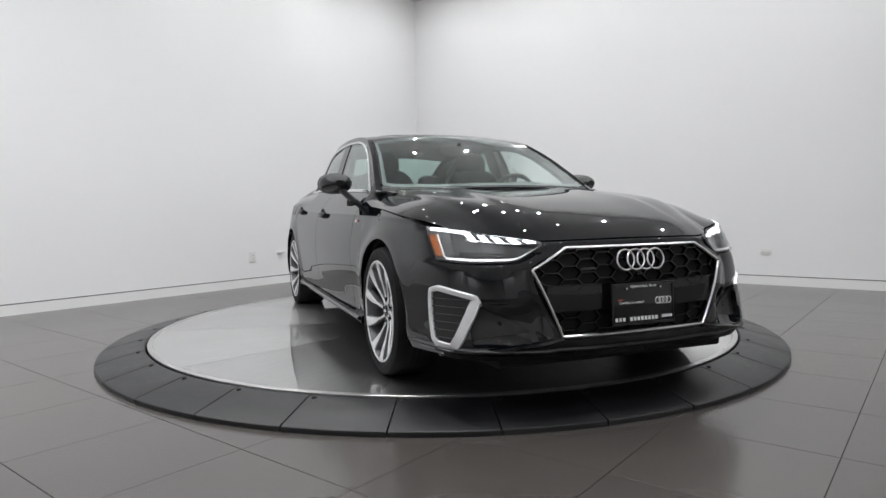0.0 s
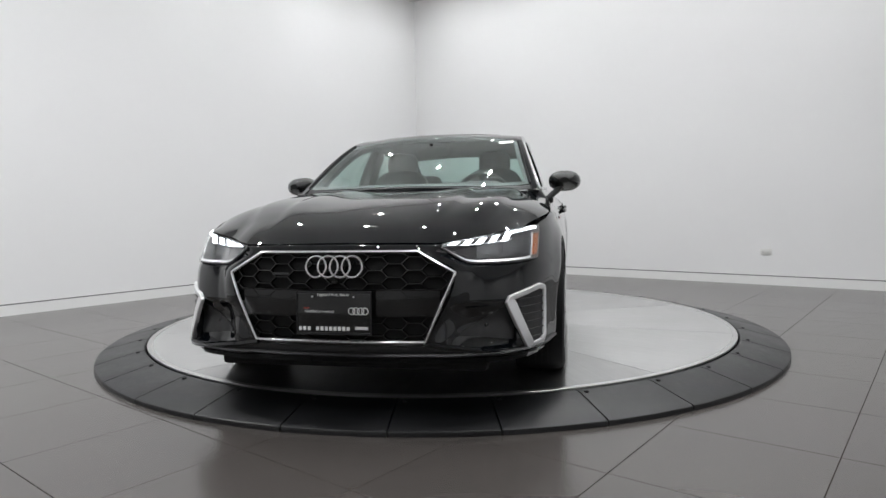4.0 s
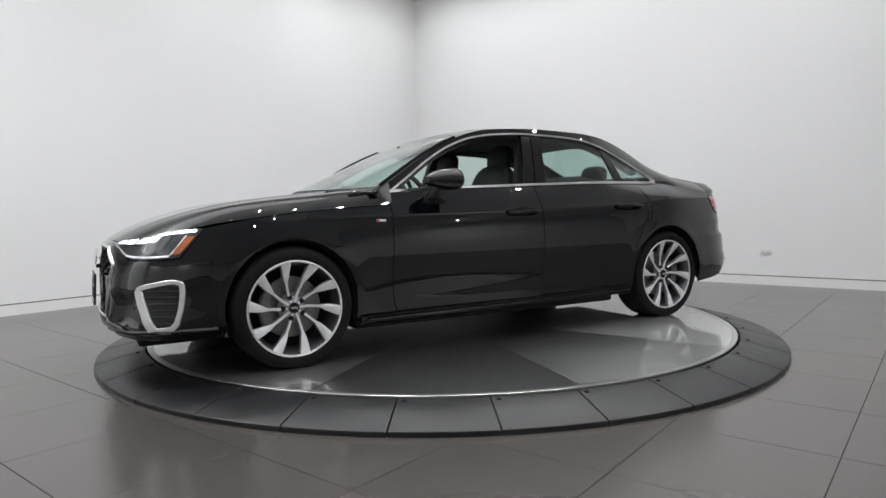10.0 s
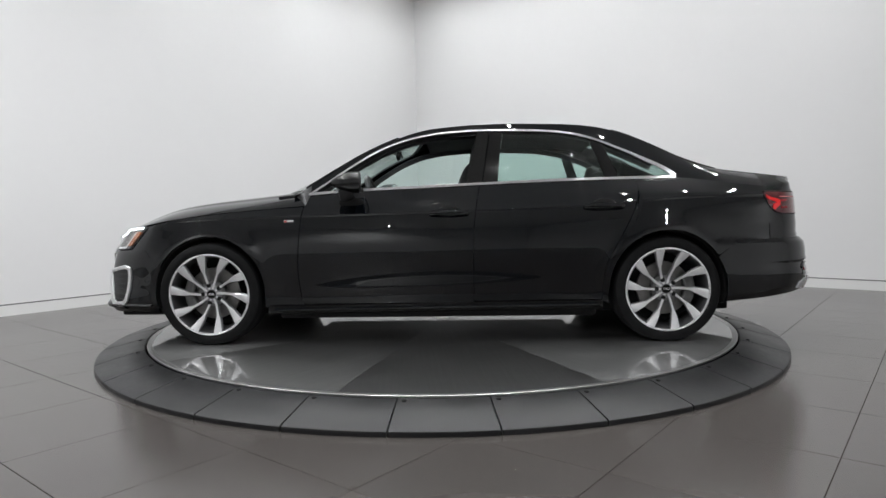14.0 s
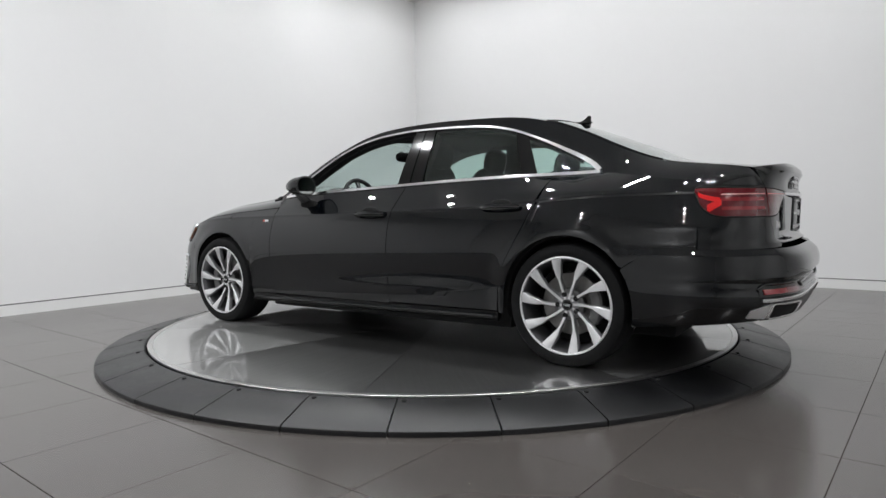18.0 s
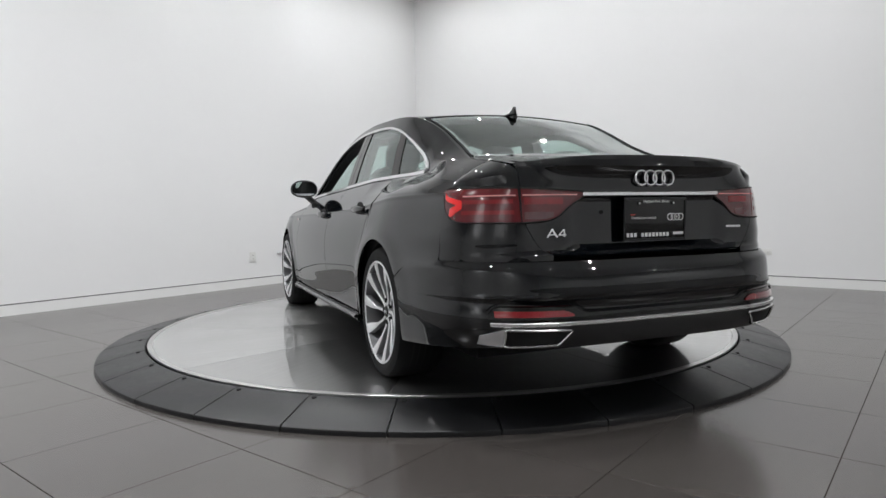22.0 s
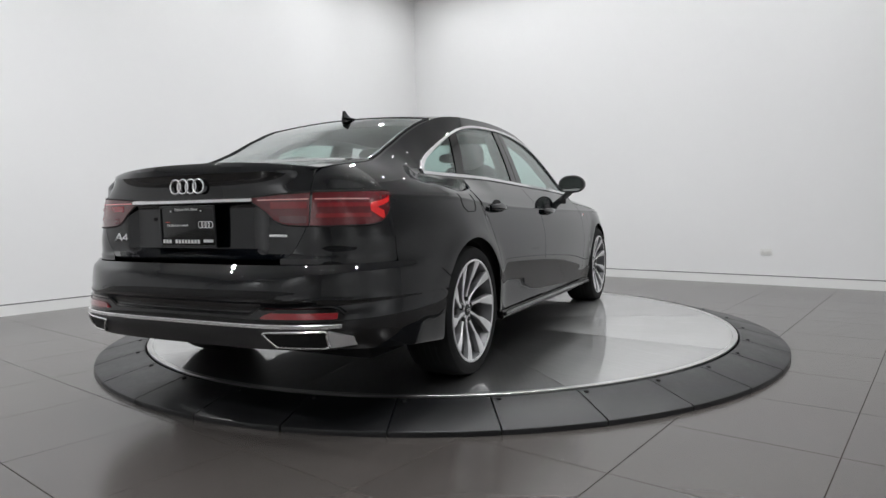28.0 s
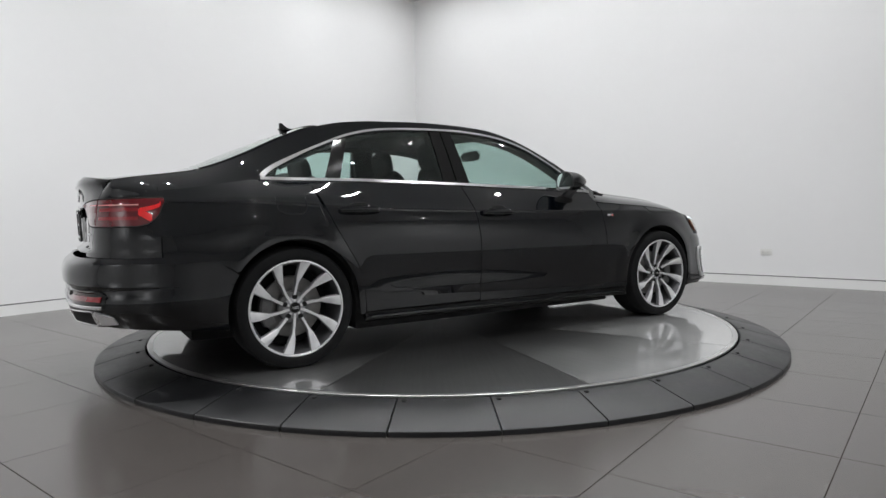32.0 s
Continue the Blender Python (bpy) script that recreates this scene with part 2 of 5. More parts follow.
def blob(cx, cy, cz, rx, ry, rz, power=2.6, nu=20, nv=12):
    """A rounded cushion-like body (superellipsoid)."""
    def pw(c):
        return math.copysign(abs(c) ** (2 / power), c)
    vs, fs = [], []
    for j in range(nv + 1):
        b = -math.pi / 2 + math.pi * j / nv
        for i in range(nu):
            a = 2 * math.pi * i / nu
            vs.append((cx + rx * pw(math.cos(b)) * pw(math.cos(a)), cy + ry * pw(math.cos(b)) * pw(math.sin(a)), cz + rz * pw(math.sin(b))))
    for j in range(nv):
        for i in range(nu):
            fs.append((j * nu + i, j * nu + (i + 1) % nu, (j + 1) * nu + (i + 1) % nu, (j + 1) * nu + i))
    return vs, fs


def curve(*pts):
    """A smooth monotone curve through (x, y) points; straight on beyond the ends."""
    pts = sorted(pts)
    x = [p[0] for p in pts]
    y = [p[1] for p in pts]
    n = len(x)
    d = [(y[i + 1] - y[i]) / (x[i + 1] - x[i]) for i in range(n - 1)]
    m = [d[0]] + [0.0 if d[i - 1] * d[i] <= 0 else 2 * d[i - 1] * d[i] / (d[i - 1] + d[i]) for i in range(1, n - 1)] + [d[-1]]

    def f(q):
        if q <= x[0]:
            return y[0] + m[0] * (q - x[0])
        if q >= x[-1]:
            return y[-1] + m[-1] * (q - x[-1])
        i = 0
        while q > x[i + 1]:
            i += 1
        h = x[i + 1] - x[i]
        t = (q - x[i]) / h
        return y[i] * (1 + 2 * t) * (1 - t) ** 2 + h * m[i] * t * (1 - t) ** 2 + y[i + 1] * t * t * (3 - 2 * t) + h * m[i + 1] * t * t * (t - 1)
    return f


def lettering(text, size, material, parent, m, label=""):
    """Raised letters with the built-in font, as a mesh."""
    cu = bpy.data.curves.new("lettering", "FONT")
    cu.body, cu.size, cu.extrude, cu.align_x, cu.align_y = text, size, 0.0006, "CENTER", "CENTER"
    ob = bpy.data.objects.new("lettering_source", cu)
    scene.collection.objects.link(ob)
    me = bpy.data.meshes.new_from_object(ob.evaluated_get(bpy.context.evaluated_depsgraph_get()))
    bpy.data.objects.remove(ob)
    me.materials.clear()
    return part("lettering", me, material, parent, label, m)


# ---- the room ----
WALL_TURN = pose(0, 0, 0, 0, 0, 51.4)     # room axes: local x along the first wall, local -y along the second


def slab(name, u0, u1, v0, v1, z0, z1, material, label, category="wall"):
    geo = moved(box(u0, u1, -v1, -v0, z0, z1), WALL_TURN)
    return tagged(part(name, geo, material), label, category, kind="structure")


slab("wall_north", U0 - 0.2, U1 + 0.2, V0 - 0.2, V0, 0, CEIL + 0.2, M["wall"], "plain white painted showroom wall beside the turntable")
slab("wall_east", U1, U1 + 0.2, V0, V1, 0, CEIL + 0.2, M["wall"], "plain white painted showroom wall meeting it in a corner")
slab("wall_south", U0 - 0.2, U1 + 0.2, V1, V1 + 0.2, 0, CEIL + 0.2, M["wall"], "plain white painted wall closing the room")
slab("wall_west", U0 - 0.2, U0, V0, V1, 0, CEIL + 0.2, M["wall"], "plain white painted wall closing the room")
slab("ceiling", U0, U1, V0, V1, CEIL, CEIL + 0.15, M["ceiling"], "flat white painted ceiling with recessed lamps", "ceiling")
slab("baseboard", U0, U1, V0, V0 + 0.014, 0, 0.098, M["baseboard"], "low white baseboard under a dark reveal", "baseboard")
slab("baseboard", U1 - 0.014, U1, V0 + 0.014, V1, 0, 0.098, M["baseboard"], "low white baseboard under a dark reveal", "baseboard")
slab("trim", U0, U1, V0, V0 + 0.006, 0.0985, 0.109, M["reveal"], "thin dark shadow gap above the baseboard", "trim")
slab("trim", U1 - 0.006, U1, V0 + 0.006, V1, 0.0985, 0.109, M["reveal"], "thin dark shadow gap above the baseboard", "trim")
floor = slab("floor", U0, U1, V0, V1, -0.06, -0.004, M["grout"], "grey square porcelain floor tiles with dark grout", "floor")


def downlight():
    top = new("ceiling_light")
    tagged(top, "round white ceiling light with an opal dome, switched on", "ceiling light", "ceiling lights")
    part("trim_ring", lathe([(0.035, -0.012), (0.068, -0.008), (0.072, 0.0), (0.035, 0.0)], 32), M["plastic_white"], top)
    part("lamp_disc", lathe([(0.0005, -0.036), (0.018, -0.033), (0.029, -0.025), (0.034, -0.013), (0.034, 0.0), (0.0005, 0.0)], 32), M["lamp"], top, "glowing opal lamp dome")
    return top


first_lamp = downlight()
for i, (u, v) in enumerate(LAMPS):
    spot = Matrix.Translation(room(u, v, CEIL - 0.001))
    if i == 0:
        first_lamp.matrix_basis = spot
    else:
        copy_thing(first_lamp, spot)
    # the added far lamps run 5.6 times stronger, as fill for the body's reflections
    data = bpy.data.lights.new("downlight_beam", "AREA")
    data.shape, data.size, data.energy, data.color = "DISK", 0.045, LAMP_POWER * (0.84 if u > 3 and v < -2.5 else 0.92 if u > 3 else 1.3 if v < -2.5 else 5.6 if (u, v) in FAR_FILL_LAMPS else 1.14), (0.985, 1.0, 1.02)
    data.spread = radians(180 if u > 3 or v < -2.5 else 142)
    beam = new("downlight_beam", data)
    beam.location = room(u, v, CEIL - 0.050)


def outlet(m, wide, tall, label):
    top = new("wall_outlet")
    top.matrix_basis = m
    tagged(top, label, "wall outlet")
    part("cover_plate", box(-wide / 2, wide / 2, -0.007, 0, -tall / 2, tall / 2, 0.002), M["plastic_white"], top)
    for s in (-1, 1):
        dx, dz = (0, s * 0.021) if tall > wide else (s * 0.026, 0)
        face = part("socket_face", box(dx - 0.016, dx + 0.016, -0.0095, -0.005, dz - 0.014, dz + 0.014, 0.002), M["plastic_white"], top)
        for k in (-1, 1):
            part("slot", box(dx + k * 0.006 - 0.0012, dx + k * 0.006 + 0.0012, -0.0105, -0.009, dz - 0.004, dz + 0.005), M["gap"], face)
    return top


outlet(WALL_TURN @ pose(0.97, -V0, 0.368), 0.085, 0.125, "white double power outlet low on the wall")
outlet(WALL_TURN @ pose(U1, -1.40, 0.376, 0, 0, -90), 0.118, 0.072, "white double-gang socket plate low on the wall")
plug = new("wall_plug")
plug.matrix_basis = WALL_TURN @ pose(1.375, -V0, 0.402)
tagged(plug, "small grey round wall connector with a short plug", "wall plug")
part("rosette", lathe([(0.0005, 0), (0.03, 0), (0.028, -0.008), (0.012, -0.012), (0.0005, -0.012)], 20, "y"), M["silver"], plug)
part("plug_body", lathe([(0.0005, -0.011), (0.012, -0.011), (0.012, -0.045), (0.008, -0.05), (0.0005, -0.05)], 16, "y"), M["silver"], plug)
part("plug_cap", blob(0.03, -0.03, 0.006, 0.02, 0.012, 0.012), M["silver"], plug)

# ---- turntable ----
R_IN, R_OUT = 2.0512, 2.343
JOIN = 360 / 32
ramp = new("turntable_ramp")
tagged(ramp, "black rubber ramp ring of bolted segments round the turntable", "ramp")


def ramp_segment():
    half = radians(JOIN / 2) - 0.0016
    prof = [(R_IN + 0.012, 0.0), (R_IN + 0.012, DISC_Z - 0.010), (R_IN + 0.020, DISC_Z - 0.004), (R_IN + 0.055, DISC_Z - 0.006), (R_OUT - 0.010, 0.027), (R_OUT - 0.002, 0.022), (R_OUT, 0.016), (R_OUT, 0.0)]
    vs, fs = [], []
    n, k = len(prof), 7
    for i in range(k):
        a = -half + 2 * half * i / (k - 1)
        vs += [(r * math.cos(a), r * math.sin(a), z) for r, z in prof]
    for i in range(k - 1):
        for j in range(n):
            fs.append((i * n + j, (i + 1) * n + j, (i + 1) * n + (j + 1) % n, i * n + (j + 1) % n))
    fs += [tuple(range(n)), tuple(range(k * n - 1, (k - 1) * n - 1, -1))]
    return mesh_of("ramp_panel", vs, fs, 25)


seg = ramp_segment()
screw = mesh_of("screw", *lathe([(0.0005, 0.004), (0.008, 0.004), (0.0115, 0.001), (0.0115, -0.004), (0.0005, -0.004)], 12))
for i in range(32):
    a = -90 + JOIN * i
    panel = part("ramp_panel", seg, M["ramp"], ramp, m=pose(0, 0, 0, 0, 0, a))
    part("screw", screw, M["gap"], panel, m=pose(R_IN + 0.048, -(R_IN * radians(JOIN / 2)) + 0.028, DISC_Z - 0.005))
part("ramp_base", lathe([(R_IN + 0.008, 0.0), (R_OUT - 0.02, 0.0), (R_OUT - 0.02, 0.008), (R_IN + 0.008, DISC_Z - 0.03)], 96), M["gap"], ramp)

disc = new("turntable_disc")
tagged(disc, "round brushed aluminium turntable deck of ten sheets", "turntable")
part("deck_core", lathe([(0.0005, 0.02), (R_IN - 0.012, 0.02), (R_IN - 0.012, DISC_Z - 0.006), (0.0005, DISC_Z - 0.006)], 96), M["gap"], disc)
part("rim_band", lathe([(R_IN - 0.030, DISC_Z - 0.008), (R_IN, DISC_Z - 0.010), (R_IN, DISC_Z - 0.0015), (R_IN - 0.002, DISC_Z + 0.0005), (R_IN - 0.030, DISC_Z + 0.0005)], 128), M["alu_edge"], disc)


def deck_sheet():
    half = radians(18) - 0.0007
    k = 25
    r0, r1 = 0.05, R_IN - 0.031
    vs = []
    for z in (DISC_Z, DISC_Z - 0.005):
        for r in (r0, 1.0, r1):
            vs += [(r * math.cos(-half + 2 * half * i / (k - 1)), r * math.sin(-half + 2 * half * i / (k - 1)), z) for i in range(k)]
    fs = []
    for q in range(2):
        for i in range(k - 1):
            fs.append((q * k + i, (q + 1) * k + i, (q + 1) * k + i + 1, q * k + i + 1))
    o = 3 * k
    for i in range(k - 1):
        fs += [(2 * k + i, o + 2 * k + i, o + 2 * k + i + 1, 2 * k + i + 1), (i + 1, o + i + 1, o + i, i)]
    for i in (0, k - 1):
        for q in range(2):
            f = (q * k + i, o + q * k + i, o + (q + 1) * k + i, (q + 1) * k + i)
            fs.append(f if i == 0 else tuple(reversed(f)))
    return mesh_of("deck_sheet", vs, fs, 25)


sheet_mesh = deck_sheet()
uv = sheet_mesh.uv_layers.new(name="grain")
for loop in sheet_mesh.loops:
    c = sheet_mesh.vertices[loop.vertex_index].co
    uv.data[loop.index].uv = (c.y * 0.25 + 0.5, c.x * 0.25 + 0.5)
for i in range(10):
    part("deck_sheet", sheet_mesh, M["alu"], disc, m=pose(0, 0, 0, 0, 0, 6.4 + 18 + 36 * i))
part("hub_plate", lathe([(0.0005, DISC_Z - 0.004), (0.048, DISC_Z - 0.004), (0.048, DISC_Z + 0.001), (0.0005, DISC_Z + 0.001)], 40), M["alu_edge"], disc)

# ---- the car: x forward, y to its left, z up from the deck ----
car = new("sedan_car")
tagged(car, "black four-door sedan with silver alloy wheels on the turntable", "car")
AXLE, HUB_Z, TYRE_R = 1.418, 0.317, 0.3265
ARCH = 0.352

WIDE = curve((0.15, 0.845), (0.20, 0.868), (0.26, 0.895), (0.34, 0.903), (0.42, 0.911), (0.50, 0.918), (0.57, 0.9215), (0.62, 0.9195), (0.66, 0.9140), (0.72, 0.9030), (0.76, 0.8925), (0.780, 0.8858), (0.788, 0.8836), (0.793, 0.8834), (0.798, 0.8830), (0.802, 0.8800), (0.808, 0.8742), (0.816, 0.8672), (0.84, 0.8475), (0.86, 0.832), (0.90, 0.7995), (0.94, 0.766), (0.966, 0.743), (1.0, 0.712))
LIFT = curve((-2.4, 0.095), (-2.0, 0.090), (-1.6, 0.084), (-1.3, 0.066), (-1.0, 0.044), (-0.3, 0.022), (0.8, 0.004), (1.3, -0.004), (1.7, -0.022), (2.0, -0.045))
NOSE = curve((0.15, 2.19), (0.20, 2.245), (0.25, 2.284), (0.32, 2.296), (0.45, 2.300), (0.55, 2.291), (0.62, 2.275), (0.66, 2.257), (0.70, 2.225), (0.74, 2.17), (0.80, 2.10), (0.9, 2.0))
NOSE_N = curve((0.2, 4.4), (0.26, 4.25), (0.36, 3.75), (0.446, 3.5), (0.50, 3.45), (0.55, 3.37), (0.585, 3.28), (0.615, 3.12), (0.66, 3.06), (0.70, 3.1), (0.74, 3.25), (0.85, 3.1))
TAIL = curve((0.18, 2.33), (0.25, 2.39), (0.32, 2.43), (0.36, 2.440), (0.40, 2.440), (0.44, 2.437), (0.465, 2.446), (0.479, 2.463), (0.492, 2.467), (0.52, 2.468), (0.57, 2.455), (0.60, 2.425), (0.635, 2.385), (0.66, 2.352), (0.75, 2.350), (0.85, 2.351), (0.92, 2.353), (0.98, 2.355), (1.05, 2.353))
TAIL_S = curve((0.18, 2.33), (0.25, 2.39), (0.32, 2.43), (0.36, 2.440), (0.40, 2.440), (0.44, 2.437), (0.465, 2.446), (0.479, 2.463), (0.492, 2.459), (0.52, 2.458), (0.585, 2.444), (0.605, 2.425), (0.63, 2.395), (0.65, 2.380), (0.70, 2.374), (0.80, 2.370), (0.90, 2.368), (1.05, 2.365))   # the same towards the corners
TAIL_N = curve((0.2, 3.6), (0.40, 4.2), (0.5, 3.8), (0.60, 3.9), (0.64, 4.2), (0.72, 4.5), (0.88, 4.5), (1.0, 3.9))
TAPER = curve((0.55, 1.0), (0.59, 0.995), (0.615, 0.982), (0.64, 0.974), (0.68, 0.966), (0.80, 0.953), (0.90, 0.953), (1.0, 0.97), (1.1, 0.98))        # the tail narrows above the bumper
HOOD_Z = curve((2.25, 0.693), (2.2, 0.720), (2.1, 0.766), (1.9, 0.827), (1.7, 0.871), (1.5, 0.901), (1.3, 0.923), (1.1, 0.942), (0.9, 0.958))
SHUT_Z = curve((2.3, 0.575), (2.15, 0.645), (1.925, 0.727), (1.70, 0.779), (1.357, 0.823), (1.012, 0.848), (0.828, 0.860))
EDGE_Z = curve((0.95, 0.895), (0.85, 0.953), (0.80, 0.985), (0.664, 1.071), (0.478, 1.183), (0.29, 1.272), (0.143, 1.325), (0.0, 1.355), (-0.266, 1.373), (-0.45, 1.377), (-0.64, 1.3735), (-0.83, 1.368), (-1.016, 1.353), (-1.205, 1.310), (-1.395, 1.236), (-1.586, 1.144), (-1.778, 1.070), (-1.86, 1.050), (-1.98, 1.032), (-2.17, 1.008), (-2.25, 0.995), (-2.38, 0.980))
EDGE_Y = curve((0.85, 0.752), (0.664, 0.710), (0.478, 0.668), (0.29, 0.635), (0.143, 0.613), (0.0, 0.604), (-0.45, 0.605), (-0.83, 0.592), (-1.2, 0.556), (-1.4, 0.546), (-1.6, 0.554), (-1.8, 0.590), (-2.0, 0.612), (-2.2, 0.612), (-2.38, 0.589))
MID_Z = curve((1.10, 0.960), (0.86, 1.066), (0.62, 1.168), (0.38, 1.268), (0.14, 1.358), (0.04, 1.380), (-0.2, 1.402), (-0.45, 1.410), (-0.7, 1.406), (-0.95, 1.390), (-1.12, 1.366), (-1.3, 1.306), (-1.5, 1.226), (-1.7, 1.143), (-1.86, 1.076), (-1.93, 1.058), (-2.1, 1.040), (-2.28, 1.022), (-2.34, 1.018), (-2.39, 1.018))
GRILLE_Y = curve((0.285, 0.362), (0.30, 0.374), (0.565, 0.487), (0.57, 0.487), (0.655, 0.338))
BELT_Z = curve((0.86, 0.925), (0.769, 0.934), (0.524, 0.950), (-0.04, 0.970), (-0.288, 0.979), (-0.753, 0.993), (-1.113, 1.000), (-1.403, 1.003), (-1.54, 1.005), (-1.7, 0.985), (-1.9, 0.955), (-2.1, 0.935), (-2.38, 0.92))
CHROME_UP = curve((0.80, 0.936), (0.678, 1.016), (0.50, 1.135), (0.315, 1.235), (0.13, 1.297), (-0.052, 1.325), (-0.308, 1.338), (-0.601, 1.332), (-0.785, 1.320), (-0.97, 1.285), (-1.155, 1.217), (-1.342, 1.133), (-1.48, 1.060), (-1.535, 1.012))
DOOR_REAR = curve((0.265, -1.018), (0.46, -1.042), (0.55, -1.082), (0.635, -1.130), (0.844, -1.235), (0.967, -1.270), (1.02, -1.277))
DOOR_SPLIT = curve((0.25, -0.238), (0.65, -0.243), (0.80, -0.255), (0.97, -0.283))
DOOR_FRONT = curve((0.235, 0.815), (0.30, 0.838), (0.463, 0.850), (0.70, 0.838), (0.878, 0.820), (0.95, 0.805))


def flare(x, z):
    f = 0.0
    for ax in (AXLE, -AXLE):
        r = math.hypot(x - ax, z - HUB_Z)
        f += 0.010 * math.exp(-((r - 0.37) / 0.055) ** 2)
    return f


def side(x, z):
    """Half width of the body at x and z."""
    b = WIDE(z)
    if z > 0.5:
        k = min(1.0, (z - 0.5) / 0.25)
        b = WIDE(z) * (1 - k) + WIDE(z - LIFT(x)) * k
    # sculpted lower door
    if -1.05 < x < 0.95 and 0.24 < z < 0.56:
        g = math.sin(math.pi * (x + 1.05) / 2.0) ** 0.6
        line = 0.345 + 0.05 * (0.95 - x) / 2.0
        b -= 0.005 * g * (max(0.0, 1 - abs(z - line) / 0.16) ** 1.3 if z > line else max(0.45, 1 - (line - z) / 0.16))
    b -= 0.008 * max(0.0, x / 0.9) ** 2 if x < 1.2 else 0.0142
    # over the haunch the shoulder folds in under the rear side window
    if z > 0.90 and -2.0 < x < -0.9:
        b -= 0.085 * min(1.0, (-0.9 - x) / 0.5) * min(1.0, (x + 2.0) / 0.35) * min(1.15, (z - 0.90) / 0.10) ** 1.3
    if x > 1.2:
        n, e = NOSE_N(z), NOSE(z)
        t = min(1.0, (x - 1.2) / (e - 1.2))
        b *= max(0.0, 1 - t ** n) ** (1 / n)
    elif x < -1.2:
        n, e = TAIL_N(z), TAIL_S(z)
        t = min(1.0, (-x - 1.2) / (e - 1.2))
        k = min(1.0, max(0.0, (-x - 1.45) / 0.55))
        b *= (1 - (1 - TAPER(z)) * k * k * (3 - 2 * k)) * max(0.0, 1 - t ** n) ** (1 / n)
    return b + flare(x, z)


def front_x(y, z):
    b = WIDE(z) - 0.0142
    n, e = NOSE_N(z), NOSE(z)
    q = min(1, abs(y) / b)
    n -= (3.3 + 0.6 * min(1.0, max(0.0, (z - 0.54) / 0.07))) * (0.8 - max(0.65, q)) if q < 0.8 else 0.0
    n += 2.5 * max(0.0, 0.6 - q)
    swept = 1.2 + (e - 1.2) * max(0.0, 1 - q ** n) ** (1 / n)
    # the grille stands forward of the swept-back corners
    m = min(1.0, max(0.0, (abs(y) - GRILLE_Y(min(0.655, max(0.287, z))) - 0.006) / (0.075 + 0.22 * min(1.0, max(0.0, (z - 0.645) / 0.03)))))
    m = max(m * m * (3 - 2 * m), min(1.0, max(0.0, (z - 0.66) / 0.05)))
    return swept * m + (1.2 + (e - 1.2) * max(0.0, 1 - q ** 3.15) ** (1 / 3.15)) * (1 - m)


def rear_x(y, z):
    b = WIDE(z - 0.090 * min(1.0, max(0.0, (z - 0.5) / 0.25))) * TAPER(z)
    m = min(1.0, max(0.0, (abs(y) - 0.42) / 0.22))
    m = m * m * (3 - 2 * m)
    n, e = TAIL_N(z), TAIL(z) * (1 - m) + TAIL_S(z) * m
    return -1.2 - (e - 1.2) * max(0.0, 1 - min(1, abs(y) / b) ** n) ** (1 / n)


def green(x, z):
    """Half width of the cabin side between the belt and the roof's edge."""
    zs, ze, ys = BELT_Z(x), EDGE_Z(x), side(x, BELT_Z(x))
    t = min(1.0, max(0.0, (z - zs) / max(0.02, ze - zs)))
    return ys + (EDGE_Y(x) - ys) * (0.72 * t + 0.28 * t * t)


def top_z(x, w, crown=2.0):
    return EDGE_Z(x) + (MID_Z(x) - EDGE_Z(x)) * (1 - abs(w) ** crown)


def arch_z(x, centre, low):
    d = ARCH ** 2 - (x - centre) ** 2
    return max(low, HUB_Z + 0.014 + math.sqrt(d)) if d > 0 else low


def put(name, geos, material, parent=car, label="", both=False):
    """The same panel on the left and, mirrored, on the right."""
    geo = join(*geos) if isinstance(geos, list) else geos
    a = part(name, geo, material, parent, label)
    if both:
        b = part(name, flipped(geo), material, parent, label)
        return a, b
    return a


def rows_z(x, a, b, n):
    """n + 1 heights from a to b, close together over the shoulder's crease."""
    c = 0.803 + LIFT(x)
    if c - 0.06 < a or c + 0.025 > b:
        return [a + (b - a) * j / n for j in range(n + 1)]
    k0, k1 = int(n * 0.52), int(n * 0.80)
    out = [a + (c - 0.030 - a) * j / k0 for j in range(k0)]
    out += [c - 0.030 + 0.050 * j / (k1 - k0) for j in range(k1 - k0)]
    return out + [c + 0.020 + (b - c - 0.020) * j / (n - k1) for j in range(n - k1 + 1)]


GAP = 0.0025
# wings, doors, quarters
fender_low = curve((1.77, 0.50), (1.80, 0.545), (1.855, 0.608), (1.90, 0.615), (2.0, 0.617))


def fender_bottom(x):
    if x > AXLE + ARCH - 0.02:
        return max(fender_low(x), arch_z(x, AXLE, 0.2))
    return arch_z(x, AXLE, 0.235)


FX = [0.842 + (1.060 - 0.842) * i / 6 for i in range(6)] + [AXLE - ARCH * math.cos(math.pi * i / 40) for i in range(41)]
FX = [x for x in FX if x < 1.752] + [1.756, 1.775, 1.80, 1.825, 1.85, 1.88, 1.92, 1.96, 1.99]
put("front_fender", shell([[((DOOR_FRONT(z) + GAP) * (1 - i / 6) + 1.06 * i / 6 if i < 6 else x, side((DOOR_FRONT(z) + GAP) * (1 - i / 6) + 1.06 * i / 6 if i < 6 else x, z), z) for z in
                           rows_z(x, fender_bottom(x), SHUT_Z(x) - GAP, 36)] for i, x in enumerate(FX)]), M["paint"], both=True)


